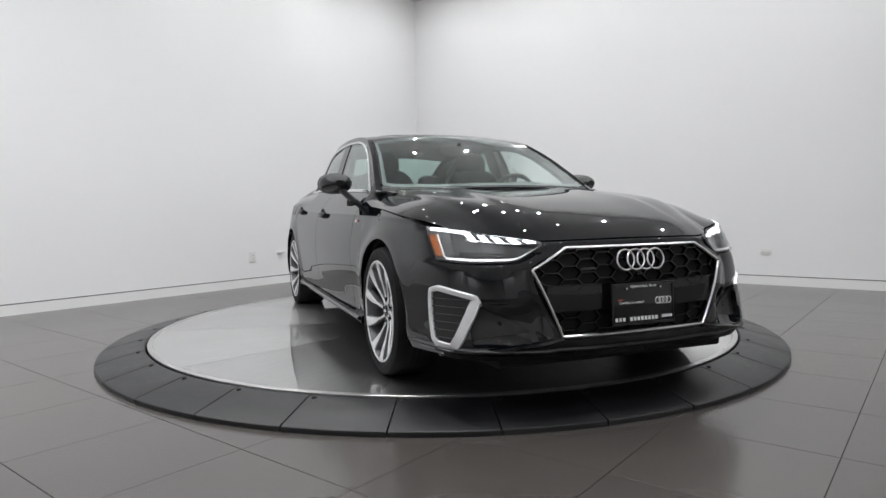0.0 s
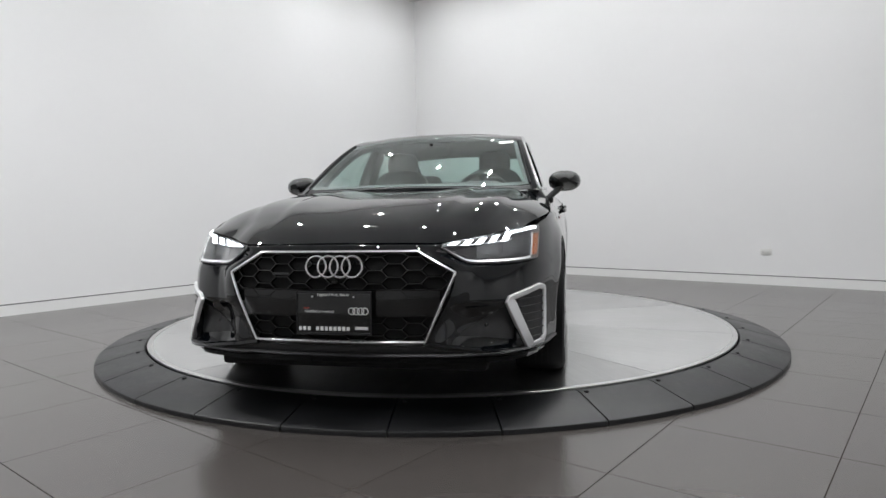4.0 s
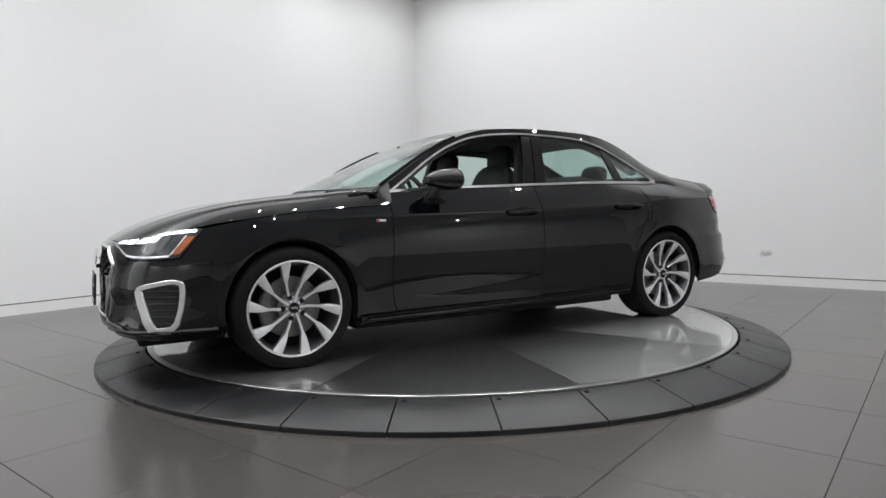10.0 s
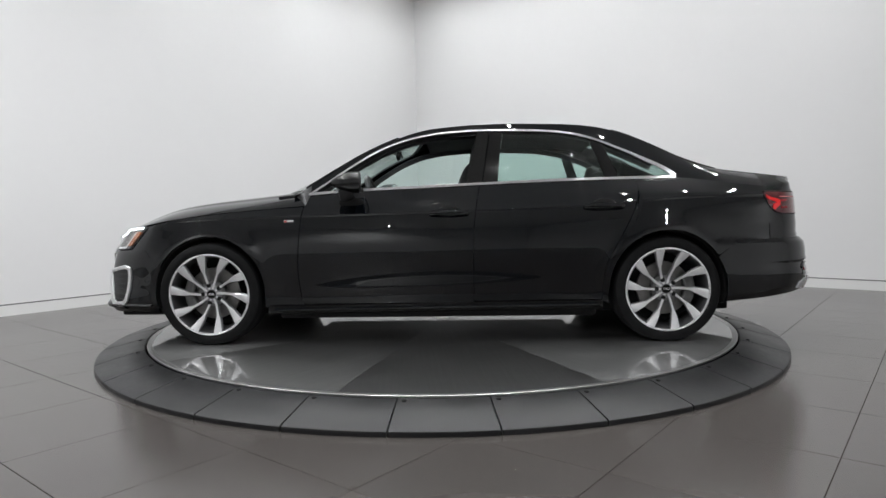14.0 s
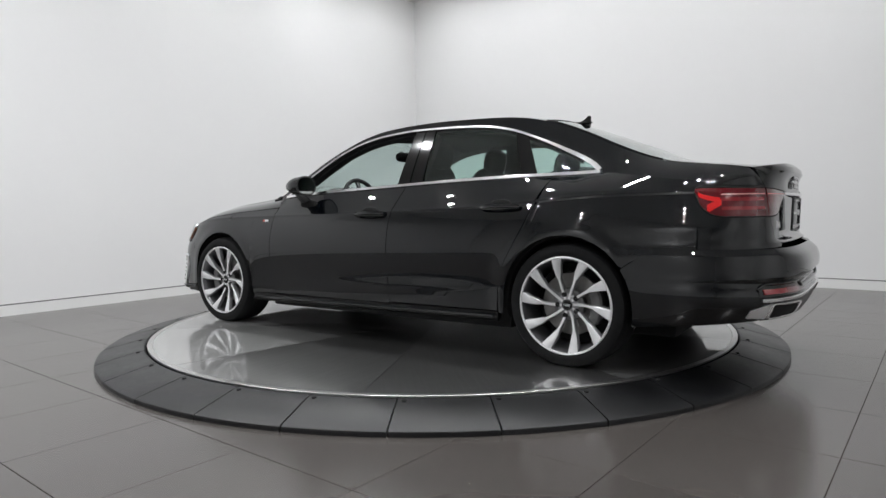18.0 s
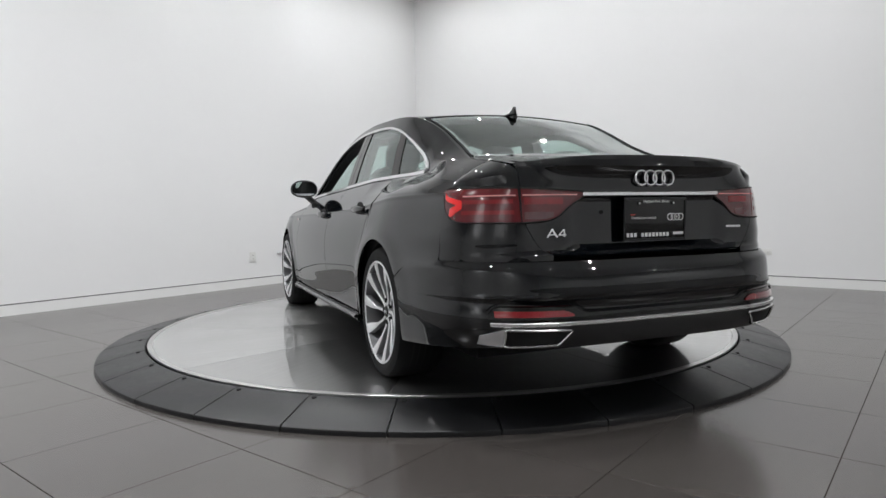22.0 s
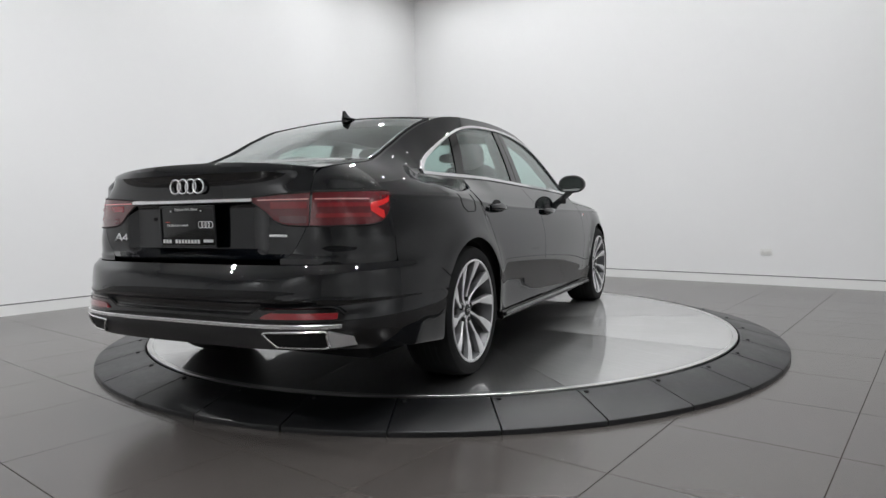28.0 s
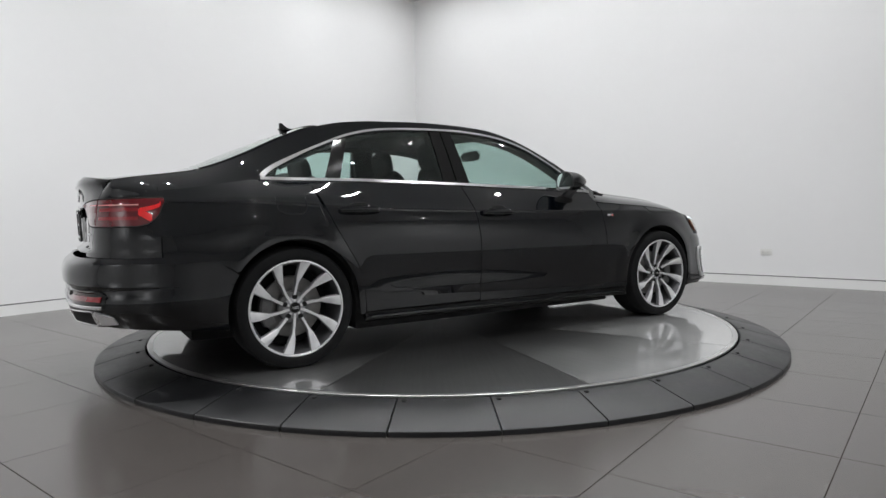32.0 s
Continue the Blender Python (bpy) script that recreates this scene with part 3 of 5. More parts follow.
def door_panel(xa, xb, zlow, nu=30, nv=52):
    def g(i, j):
        z0 = zlow
        xn = xa(0.6) + (xb(0.6) - xa(0.6)) * i
        z = rows_z(xn, z0, BELT_Z(xn) - 0.004, nv)[round(j * nv)]
        x = xa(z) + (xb(z) - xa(z)) * i
        return (x, side(x, z), z)
    return shell(grid(g, nu, nv))


put("front_door", door_panel(lambda z: DOOR_FRONT(z) - GAP, lambda z: DOOR_SPLIT(z) + GAP, 0.252), M["paint"], both=True)
put("rear_door", door_panel(lambda z: DOOR_SPLIT(z) - GAP, lambda z: DOOR_REAR(z) + GAP, 0.262), M["paint"], both=True)

put("inner_side", shell([[(x, min(side(x, z), 0.90) - 0.034, z) for z in [arch_z(x, AXLE if x > 0 else -AXLE, 0.26) + (min(0.84, BELT_Z(x) - 0.02, SHUT_Z(x) - 0.05 if x > 0.8 else 2.0) - arch_z(x, AXLE if x > 0 else -AXLE, 0.26)) * j / 8 for j in range(9)]] for x in [1.75 - 0.05 * i for i in range(73)]], 0.008), M["gap"], both=True)

# x of the door's edge turned round: height of the edge at x
EDGE_PTS = [(DOOR_REAR(0.265 + 0.03 * i), 0.265 + 0.03 * i) for i in range(25)]
door_edge_z = curve(*[p for p in EDGE_PTS])
SEAM_Z = curve((-1.72, 0.525), (-1.80, 0.575), (-1.95, 0.605), (-2.05, 0.614), (-2.2, 0.614))


def quarter_low(x):
    a = arch_z(x, -AXLE, 0.25)
    return max(a, SEAM_Z(x)) if x < -1.70 else a


def quarter_high(x):
    if x > -1.268:
        return min(door_edge_z(x) - 0.004, BELT_Z(x))
    return BELT_Z(x)


QX = [-1.024, -1.035, -1.045, -1.054] + [-AXLE + ARCH * math.cos(math.pi * i / 36) for i in range(1, 36)]
QX = sorted([x for x in QX if x > -1.74] + [-1.2725, -1.2775] + [-1.76 - 0.036 * i for i in range(8)] + [-2.05], reverse=True)
QG = shell([[(x, side(x, z), z) for z in rows_z(x, quarter_low(x), quarter_high(x), 44)] for x in QX])
X_END = QX[-1]


LID_Y = curve((0.636, 0.470), (0.640, 0.492), (0.648, 0.510), (0.66, 0.524), (0.70, 0.555), (0.77, 0.586), (0.90, 0.594), (1.0, 0.585))


def frame_low(x):
    return max(CHROME_UP(x), BELT_Z(x)) if x > -1.535 else BELT_Z(x)


SX = [0.79, 0.78] + [0.77 - 0.03 * i for i in range(77)]
SX += [-1.5345, -1.536] + [-1.60 - 0.03 * i for i in range(25)]
SX = sorted(set(round(x, 4) for x in SX if x > -2.04), reverse=True) + [-2.05]
SIDE_FRAME = shell([[(x, green(x, z), z) for z in [frame_low(x) + (EDGE_Z(x) - frame_low(x)) * j / 8 for j in range(9)]] for x in SX if frame_low(x) < EDGE_Z(x)])


def full(x, z):
    return side(x, z) if z < BELT_Z(x) else green(x, z)


def corner_pt(q, z, out=0.0):
    """Round the rear corner: q from the side (0) to the trunk lid's edge (1)."""
    zc, z = z, max(z, 0.638)
    ys, ye = full(X_END, z), LID_Y(z) + GAP
    xe = rear_x(ye, min(z, 1.0))
    a = q * math.pi / 2
    n = Vector((-math.sin(a) / (X_END - xe), math.cos(a) / max(0.03, ys - ye), 0)).normalized()
    y = ye + (ys - ye) * math.cos(a) ** 0.9
    x = X_END + (xe - X_END) * math.sin(a) ** 0.9
    k = min(1.0, max(0.0, (BELT_Z(X_END) + 0.02 - z) / 0.05))
    x = x * (1 - k) + max(xe, min(X_END, rear_x(y, z))) * k
    return (x + n.x * out, y + n.y * out, zc)


def corner(i, j):
    top = EDGE_Z(X_END) + (0.988 - EDGE_Z(X_END)) * i
    return corner_pt(i, 0.614 + (top - 0.614) * j)


put("rear_quarter", [QG, SIDE_FRAME, shell(grid(corner, 30, 48))], M["paint"], both=True)

# hood with two raised lines; its front edge runs over the grille, then along the lamps
HOOD_EDGE = curve((0.0, 0.6905), (0.28, 0.689), (0.40, 0.6865), (0.46, 0.691), (0.55, 0.707), (0.65, 0.725), (0.745, 0.742))


def hood_point(i, j):
    w = -1 + 2 * j
    aw = abs(w)
    yf = 0.745 * aw
    zf = HOOD_EDGE(yf)
    xa, xb = 1.03 - 0.213 * aw ** 3, front_x(yf, zf) - 0.002
    x = xa + (xb - xa) * i

    def flow(x, i):
        ye = side(x, SHUT_Z(x)) if x < 1.98 else side(1.98, SHUT_Z(1.98)) - (x - 1.98) * 0.05
        zs = SHUT_Z(x) + 0.002
        z = zs + (HOOD_Z(x) - zs) * (1 - aw ** (4.6 + 2.0 * max(0.0, (1.3 - x) / 0.4) ** 2)) ** 0.92
        for c, a in ((0.43, 0.007), (0.76, 0.008)):
            d = aw - c - (0.07 if c < 0.5 else -0.08) * i
            z += a * (math.exp(-(d / 0.035) ** 2) if d > 0 else math.exp(-(d / 0.14) ** 2)) * min(1, 2.5 * (1 - i))
        return ye, z
    ye, z = flow(x, i)
    yo, zo = flow(xb, 1.0)
    k = max(0.0, (i - 0.60) / 0.40) ** 2.2
    return (x, w * (ye - 0.002) * (1 - k) + math.copysign(yf, w) * k, z + (zf - zo) * k)


put("hood", shell(grid(hood_point, 40, 120), 0.014, (0, 0, 0.3)), M["paint"])

# windscreen, roof, rear window
def over(xa, xb, wa, wb, nu, nv, th=0.01, lift=0.0):
    def g(i, j):
        w = wa + (wb - wa) * j
        a, b = xa(w), xb(w)
        x = a + (b - a) * i
        return (x, w * EDGE_Y(x), top_z(x, w) + lift)
    return shell(grid(g, nu, nv), th, (0, 0, 0.5))


SCREEN_LOW = lambda w: 1.095 - 0.28 * w * w
SCREEN_TOP = lambda w: 0.115 + 0.14 * w * w
BACK_TOP = lambda w: -1.125 - 0.03 * w * w
BACK_LOW = lambda w: -1.862 + 0.045 * w * w
screen = put("windscreen", over(lambda w: SCREEN_LOW(w) - 0.004, lambda w: SCREEN_TOP(w) + 0.004, -0.946, 0.946, 24, 24, 0.005), M["glass"], label="green-tinted windscreen")
back_glass = put("rear_window", over(lambda w: BACK_TOP(w) - 0.004, lambda w: BACK_LOW(w) + 0.004, -0.955, 0.955, 24, 24, 0.005), M["glass"], label="green-tinted rear window")
put("roof", over(lambda w: SCREEN_TOP(w), lambda w: BACK_TOP(w), -1, 1, 36, 40), M["paint"])
put("windscreen_pillar", over(lambda w: 0.90, lambda w: SCREEN_TOP(1), 0.948, 1.0, 26, 4), M["paint"], both=True)
put("rear_pillar", over(lambda w: BACK_TOP(1), lambda w: -1.84, 0.958, 1.0, 26, 4), M["paint"], both=True)


def cowl(i, j):
    """From under the hood's rear edge to the foot of the windscreen."""
    w = -1 + 2 * j
    a = Vector(hood_point(0.015, 0.5 + 0.5 * w * 0.86)) - Vector((0, 0, 0.016))
    g = w * 0.95
    x = SCREEN_LOW(g) + 0.004
    b = Vector((x, g * EDGE_Y(x), top_z(x, g) - 0.006))
    p = a + (b - a) * i
    p.z -= 0.008 * math.sin(math.pi * i)
    return tuple(p)


def pillar_foot(i, j):
    """The hollow face between the hood's rear corner, the door and the windscreen pillar."""
    if i < 0.6:
        a = Vector(hood_point(0.0, 0.5 + 0.5 * (0.80 + 0.20 * i / 0.6)))
        a.z -= 0.004
    else:
        k = (i - 0.6) / 0.4
        z = 0.858 + (BELT_Z(0.79) - 0.858) * k
        x = 0.815 - 0.024 * k
        a = Vector((x, side(x, z), z))
    x = 0.905 - 0.116 * i
    b = Vector((x, EDGE_Y(x), EDGE_Z(x)))
    return tuple(a + (b - a) * j)


put("cowl", shell(grid(cowl, 5, 40), 0.01, (0.6, 0, 0.5)), M["satin_black"])
put("pillar_foot", shell(grid(pillar_foot, 24, 8)), M["satin_black"], both=True)
for glass, xa, xb, wm, side_w, low_d in ((screen, SCREEN_LOW, SCREEN_TOP, 0.946, 0.045, 0.05), (back_glass, BACK_TOP, BACK_LOW, 0.955, 0.05, 0.035)):
    sg = -1 if glass == screen else 1
    top_x, low_x = (xb, xa) if glass == screen else (xa, xb)
    for a, b in ((-wm, -wm + side_w), (wm - side_w, wm)):
        part("dark_border", over(lambda w: xa(w) - 0.01, lambda w: xb(w) + 0.01, a, b, 20, 2, 0.002, -0.0075), M["satin_black"], glass, "black printed glass border")
    part("dark_border", over(lambda w: top_x(w) + 0.006 * (-sg), lambda w: top_x(w) - 0.035 * sg, -wm, wm, 2, 24, 0.002, -0.0075), M["satin_black"], glass, "black printed glass border")
    part("dark_border", over(lambda w: low_x(w) + low_d * sg, lambda w: low_x(w), -wm, wm, 2, 24, 0.002, -0.0075), M["satin_black"], glass, "black printed glass border")
for s in (-1, 1):
    rim = [(SCREEN_LOW(0.947) - 0.01 + (SCREEN_TOP(0.947) + 0.01 - SCREEN_LOW(0.947)) * k / 24) for k in range(25)]
    part("glass_seal", sweep([(x, s * 0.947 * EDGE_Y(x), top_z(x, 0.947) + 0.003) for x in rim], ring_section(0.008, 8), (0, 0, 1)), M["rubber"], screen, "black rubber glass seal")
    rim = [(BACK_TOP(0.956) - 0.005 + (BACK_LOW(0.956) + 0.005 - BACK_TOP(0.956)) * k / 24) for k in range(25)]
    part("glass_seal", sweep([(x, s * 0.956 * EDGE_Y(x), top_z(x, 0.956) + 0.002) for x in rim], ring_section(0.006, 8), (0, 0, 1)), M["rubber"], back_glass, "black rubber glass seal")
part("glass_seal", sweep([(BACK_TOP(w / 20), w / 20 * EDGE_Y(BACK_TOP(w / 20)), top_z(BACK_TOP(w / 20), w / 20)) for w in range(-19, 20)], ring_section(0.005, 6), (0, 0, 1)), M["rubber"], back_glass, "black rubber glass seal")
part("sunroof_panel", over(lambda w: -0.02, lambda w: -0.72, -0.72, 0.72, 12, 16, 0.006, 0.003), M["gloss_black"], car, "black glass sunroof panel")
for s in (-0.3, 0.22):
    wp = [(1.09 - 0.25 * (s + 0.42 * k / 10) ** 2 / 0.3, s + 0.42 * k / 10, 0.936 + 0.006 * math.sin(math.pi * k / 10)) for k in range(11)]
    part("wiper", join(sweep(wp, ring_section(0.007, 6)), sweep([(1.10, s, 0.928), wp[4]], ring_section(0.008, 6))), M["satin_black"], car)

# trunk lid: deck and back panel
def deck_point(i, j):
    w = -1 + 2 * j
    x0 = -1.875 + 0.03 * w * w
    x1 = rear_x(w * 0.586, 0.985) + 0.004
    x = x0 + (x1 - x0) * i
    z = top_z(x, w, 2.6) + 0.004
    z += 0.010 * max(0, (i - 0.72) / 0.28) ** 2 * (1 - abs(w) ** 6)
    return (x, w * (EDGE_Y(x) - 0.003), z)


def lid_point(i, j):
    z = 0.636 + (0.985 - 0.636) * i
    y = (-1 + 2 * j) * LID_Y(z)
    x = rear_x(y, z)
    # the plate's hollow under the bar
    h = max(0.0, 1 - (abs(y) / 0.40) ** 16) * min(1.0, max(0.0, (z - 0.655) / 0.02)) * min(1.0, max(0.0, (0.868 - z) / 0.012))
    x += 0.020 * h
    if z > 0.93:
        x -= 0.022 * ((z - 0.93) / 0.055) ** 2 * (1 - abs(y / 0.6) ** 8)
    return (x, y, z)


def lip_row(q):
    """The small spoiler's edge between deck and back."""
    row = []
    for j in range(41):
        w = -1 + j / 20
        a, b = Vector(deck_point(1.0, j / 40)), Vector(lid_point(1.0, j / 40))
        m = (a + b) / 2 + Vector((-0.014 * (1 - abs(w) ** 4), 0, 0.006 * (1 - abs(w) ** 4)))
        row.append(tuple(a * (1 - q) ** 2 + m * 2 * q * (1 - q) + b * q * q))
    return row


SKIN = [[deck_point(i / 16, j / 40) for j in range(41)] for i in range(17)]
SKIN += [lip_row(0.5)]
SKIN += [[lid_point(1 - i / 36, j / 40) for j in range(41)] for i in range(37)]
trunk = put("trunk_lid", shell(SKIN, 0.012, (-1.7, 0, 0.75), False), M["paint"])

# rear bumper
def rear_bumper(i, j):
    s = -1 if i < 0.5 else 1
    q = abs(i - 0.5) * 2
    z0 = 0.290 - 0.050 * max(0.0, (q - 0.62) / 0.38) ** 0.8
    z = z0 + (0.614 - z0) * j
    xe = -AXLE - math.sqrt(max(0.0, (ARCH + 0.004) ** 2 - (z - HUB_Z) ** 2)) if z < 0.52 else -1.72 - (z - 0.52) * 1.4
    b = WIDE(z)
    yk = 0.80 * b
    if q < 0.66:
        y = yk * q / 0.66
        x = rear_x(y, z)
    else:
        x0 = rear_x(yk, z)
        x = x0 + (xe - x0) * (q - 0.66) / 0.34
        y = side(x, z)
    return (x, s * y, z)


put("rear_bumper", shell(grid(rear_bumper, 72, 44), 0.012, (-1.2, 0, 0.5), False), M["paint"])


def on_rear(y, z, out=0.0):
    x = rear_x(y, z)
    return (x - out, y, z)


def band(ys, lo, hi, out, nu, nv, f=on_rear, th=0.01, centre=(-1.4, 0, 0.5)):
    """A piece laid on the back or the nose, between two lines over y."""
    y0, y1 = ys
    def g(i, j):
        y = y0 + (y1 - y0) * i
        z = lo(y) + (hi(y) - lo(y)) * j
        return f(y, z, out)
    return shell(grid(g, nu, nv), th, centre, False)


# diffuser, chrome strip, reflectors, exhausts
diffuser = put("diffuser", band((-0.70, 0.70), lambda y: 0.283, lambda y: 0.372, 0.006, 30, 8), M["satin_black"], label="satin black diffuser insert")
put("chrome_strip", sweep([on_rear(-0.735 + 1.47 * k / 48, 0.380, 0.006) for k in range(49)], slab_section(0.016, 0.010), [(-1, -0.25 * (-1 + 2 * k / 48), 0) for k in range(49)]), M["chrome"], label="bright chrome strip")
def pocket_top(y):
    """Upper edge of the dark hollow over the chrome strip, stepped up round the reflectors."""
    k = min(1.0, max(0.0, (abs(y) - 0.375) / 0.07))
    e = max(0.0, (abs(y) - 0.70) / 0.045)
    return 0.424 + 0.028 * k * k * (3 - 2 * k) - 0.030 * e * e


put("bumper_pocket", band((-0.742, 0.742), lambda y: 0.388, pocket_top, 0.003, 60, 4), M["gloss_black"], label="gloss black hollow over the chrome strip")
put("pocket_lip", sweep([on_rear(-0.742 + 1.484 * k / 80, pocket_top(-0.742 + 1.484 * k / 80), 0.002) for k in range(81)], [(-0.007, -0.006), (0.007, -0.006), (0.006, 0.004), (0.0, 0.010), (-0.006, 0.004)], [(-1, 0, 0.0)] * 81), M["paint"])
for s in (-1, 1):
    put("rear_reflector", band((s * 0.44, s * 0.725), lambda y: 0.408, lambda y: min(0.432, 0.408 + (abs(y) - 0.425) * 0.5), 0.009, 14, 3), M["red"], label="red rear reflector")
    ex = [(0.452, 0.357), (0.500, 0.297), (0.672, 0.292), (0.690, 0.298), (0.694, 0.362)]
    path = [on_rear(s * y, z, 0.010) for y, z in [((1 - q) * ex[k][0] + q * ex[(k + 1) % 5][0], (1 - q) * ex[k][1] + q * ex[(k + 1) % 5][1]) for k in range(5) for q in (0.04, 0.25, 0.5, 0.75, 0.96)]]
    tip = put("exhaust_trim", sweep(path, slab_section(0.008, 0.012), (-1, 0, 0), True), M["chrome"], label="chrome exhaust surround")
    part("exhaust_opening", band((s * 0.462, s * 0.69), lambda y: max(0.297, 0.357 - (abs(y) - 0.452) * 1.2), lambda y: 0.356, 0.010, 10, 4), M["gap"], tip)
    part("exhaust_cheek", band((s * 0.690, s * 0.766), lambda y: 0.291 + 0.10 * (abs(y) - 0.690), lambda y: 0.364 - 0.42 * (abs(y) - 0.690), 0.011, 12, 4), M["silver"], tip, "broad satin silver outer cheek")

# rear lamps
def tail_lamp(s):
    lo = curve((0.335, 0.868), (0.40, 0.830), (0.455, 0.787), (0.50, 0.773), (0.60, 0.768), (0.685, 0.770), (0.705, 0.779), (0.735, 0.825), (0.785, 0.885))
    hi = curve((0.335, 0.879), (0.35, 0.881), (0.45, 0.888), (0.60, 0.896), (0.74, 0.902), (0.785, 0.899))

    def spot(y, z, out):
        """On the back, then round the corner (0.60 to 0.75) and along the side (0.75 to 0.80)."""
        y = abs(y)
        if y <= 0.598:
            return (rear_x(y, z) - out, s * y, z)
        if y <= 0.75:
            x, yy, z = corner_pt((0.75 - y) / 0.152, z, out)
            return (x, s * yy, z)
        x = X_END + (-2.022 - X_END) * (y - 0.75) / 0.05
        return (x, s * (full(x, z) + out), z)

    def piece(ya, yb, a, b, out, nu, nv):
        return shell(grid(lambda i, j: spot(ya + (yb - ya) * i, a(ya + (yb - ya) * i) + (b(ya + (yb - ya) * i) - a(ya + (yb - ya) * i)) * j, out), nu, nv), 0.008, (-1.4, 0, 0.7), False)

    top = put("tail_lamp", [piece(0.602, 0.784, lo, hi, 0.004, 26, 6)], M["red_dark"], label="dark red wraparound tail lamp")
    part("inner_lens", piece(0.337, 0.598, lo, hi, 0.004, 14, 5), M["red_dark"], top, "dark red lens on the trunk lid")
    part("light_bar", piece(0.37, 0.595, lambda y: 0.869, lambda y: 0.874, 0.0065, 12, 1), M["red_pale"], top, "pale red light bar")
    part("light_bar", piece(0.606, 0.690, lambda y: 0.869, lambda y: 0.874, 0.0065, 12, 1), M["red_pale"], top, "pale red light bar")
    for k in range(2):
        za = 0.792 + 0.042 * k
        part("lamp_segment", piece(0.610, 0.690, lambda y: za + 0.006, lambda y: za + 0.022, 0.0055, 12, 2), M["red"], top)
    part("lamp_segment", piece(0.43, 0.59, lambda y: max(lo(y) + 0.006, 0.835), lambda y: 0.862, 0.0055, 10, 1), M["red"], top)
    part("smoked_segment", piece(0.47, 0.59, lambda y: max(lo(y) + 0.006, 0.778), lambda y: 0.806, 0.0055, 10, 1), M["lens_smoke"], top, "grey smoked lens segment")
    part("lamp_arrow", piece(0.692, 0.756, lambda y: 0.832 + (y - 0.692) * 0.60, lambda y: 0.856 + (y - 0.692) * 0.46, 0.0058, 10, 2), M["red_bright"], top, "bright red lamp arrow")
    part("lamp_arrow", piece(0.690, 0.716, lambda y: max(lo(y) + 0.004, 0.822 - (y - 0.690) * 1.5), lambda y: 0.850 - (y - 0.690) * 1.0, 0.0058, 6, 2), M["red_bright"], top, "bright red lamp arrow")
    # black lines laid on the body draw the dark gap round the lenses
    for f, sg in ((hi, 1), (lo, -1)):
        for ya, yb in ((0.337, 0.598), (0.602, 0.784)):
            line = [(ya + (yb - ya) * k / 24) for k in range(25)]
            part("lamp_seal", sweep([spot(y, f(y) + sg * 0.003, 0.001) for y in line], ring_section(0.004, 6), (-1, 0.2 * s, 0)), M["gap"], top)
    return top


tail_lamp(1)
tail_lamp(-1)
put("lid_bar", sweep([on_rear(-0.348 + 0.696 * k / 24, 0.873, 0.001) for k in range(25)], slab_section(0.018, 0.013), (-1, 0, 0)), M["chrome"], label="bright chrome bar between the tail lamps")

# four-ring emblem, plates, badges
def emblem(x, z, r, step, tilt, sgn):
    top = new("emblem")
    top.parent = car
    top.matrix_basis = pose(x, 0, z, 0, 0, 90 if sgn > 0 else -90) @ pose(0, 0, 0, 90 - tilt)
    tagged(top, "four linked chrome rings")
    k = 40
    me = mesh_of("ring", *sweep([(r * math.cos(2 * math.pi * i / k), r * math.sin(2 * math.pi * i / k), 0) for i in range(k)], [(-0.0048, 0), (0.0048, 0), (0.0040, 0.006), (0.0, 0.0075), (-0.0040, 0.006)], (0, 0, 1), True))
    for i in range(4):
        part("ring", me, M["chrome"], top, m=pose((i - 1.5) * step, 0, 0.0012 * (i % 2)))


emblem(2.300, 0.597, 0.0430, 0.0512, 8, 1)
emblem(-2.362, 0.936, 0.0300, 0.0450, 3, -1)


def plate(x, z, tilt, sgn):
    top = part("licence_plate", box(-0.158, 0.158, -0.084, 0.084, 0, 0.008, 0.002), M["gloss_black"], car, "black dealer plate with white print in a thin frame",
               pose(x, 0, z, 0, 0, 90 if sgn > 0 else -90) @ pose(0, 0, 0, 90 - tilt))
    rim = [(-0.157, -0.083), (0.157, -0.083), (0.157, 0.083), (-0.157, 0.083)]
    part("plate_frame", sweep([(a, b, 0.006) for a, b in rim], [(-0.006, 0), (0.006, 0), (0.004, 0.006), (-0.004, 0.006)], (0, 0, 1), True), M["satin_black"], top)
    lettering("Highland Park, Illinois", 0.0155, M["white_print"], top, pose(0, 0.073, 0.0125))
    lettering("Certified pre-owned", 0.0150, M["white_print"], top, pose(-0.060, 0.006, 0.0088))
    part("print_bar", box(-0.128, -0.104, 0.0175, 0.0208, 0.008, 0.0088), M["red_print"], top)
    me = mesh_of("printed_ring", *sweep([(0.0135 * math.cos(2 * math.pi * i / 24), 0.0135 * math.sin(2 * math.pi * i / 24), 0) for i in range(24)], [(-0.0016, 0), (0.0016, 0), (0.0016, 0.001), (-0.0016, 0.001)], (0, 0, 1), True))
    for i in range(4):
        part("printed_ring", me, M["white_print"], top, m=pose(0.077 + 0.0185 * i, 0.008, 0.0082))
    # the dealer's name as plain bars
    x0 = -0.147
    for k in range(12):
        if k != 3:
            part("print_bar", box(x0, x0 + 0.0125, -0.071, -0.055, 0.0115, 0.0125), M["white_print"], top)
        x0 += 0.0185
    part("print_bar", box(0.092, 0.146, -0.066, -0.054, 0.0115, 0.0125), M["silver"], top)
    for s in (-1, 1):
        part("plate_screw", lathe([(0.0005, 0.0), (0.005, 0.0), (0.004, 0.003), (0.0005, 0.003)], 10), M["chrome"], top, m=pose(s * 0.088, 0.066, 0.0122))


plate(2.315, 0.412, 3, 1)
plate(-2.363, 0.768, -2, -1)
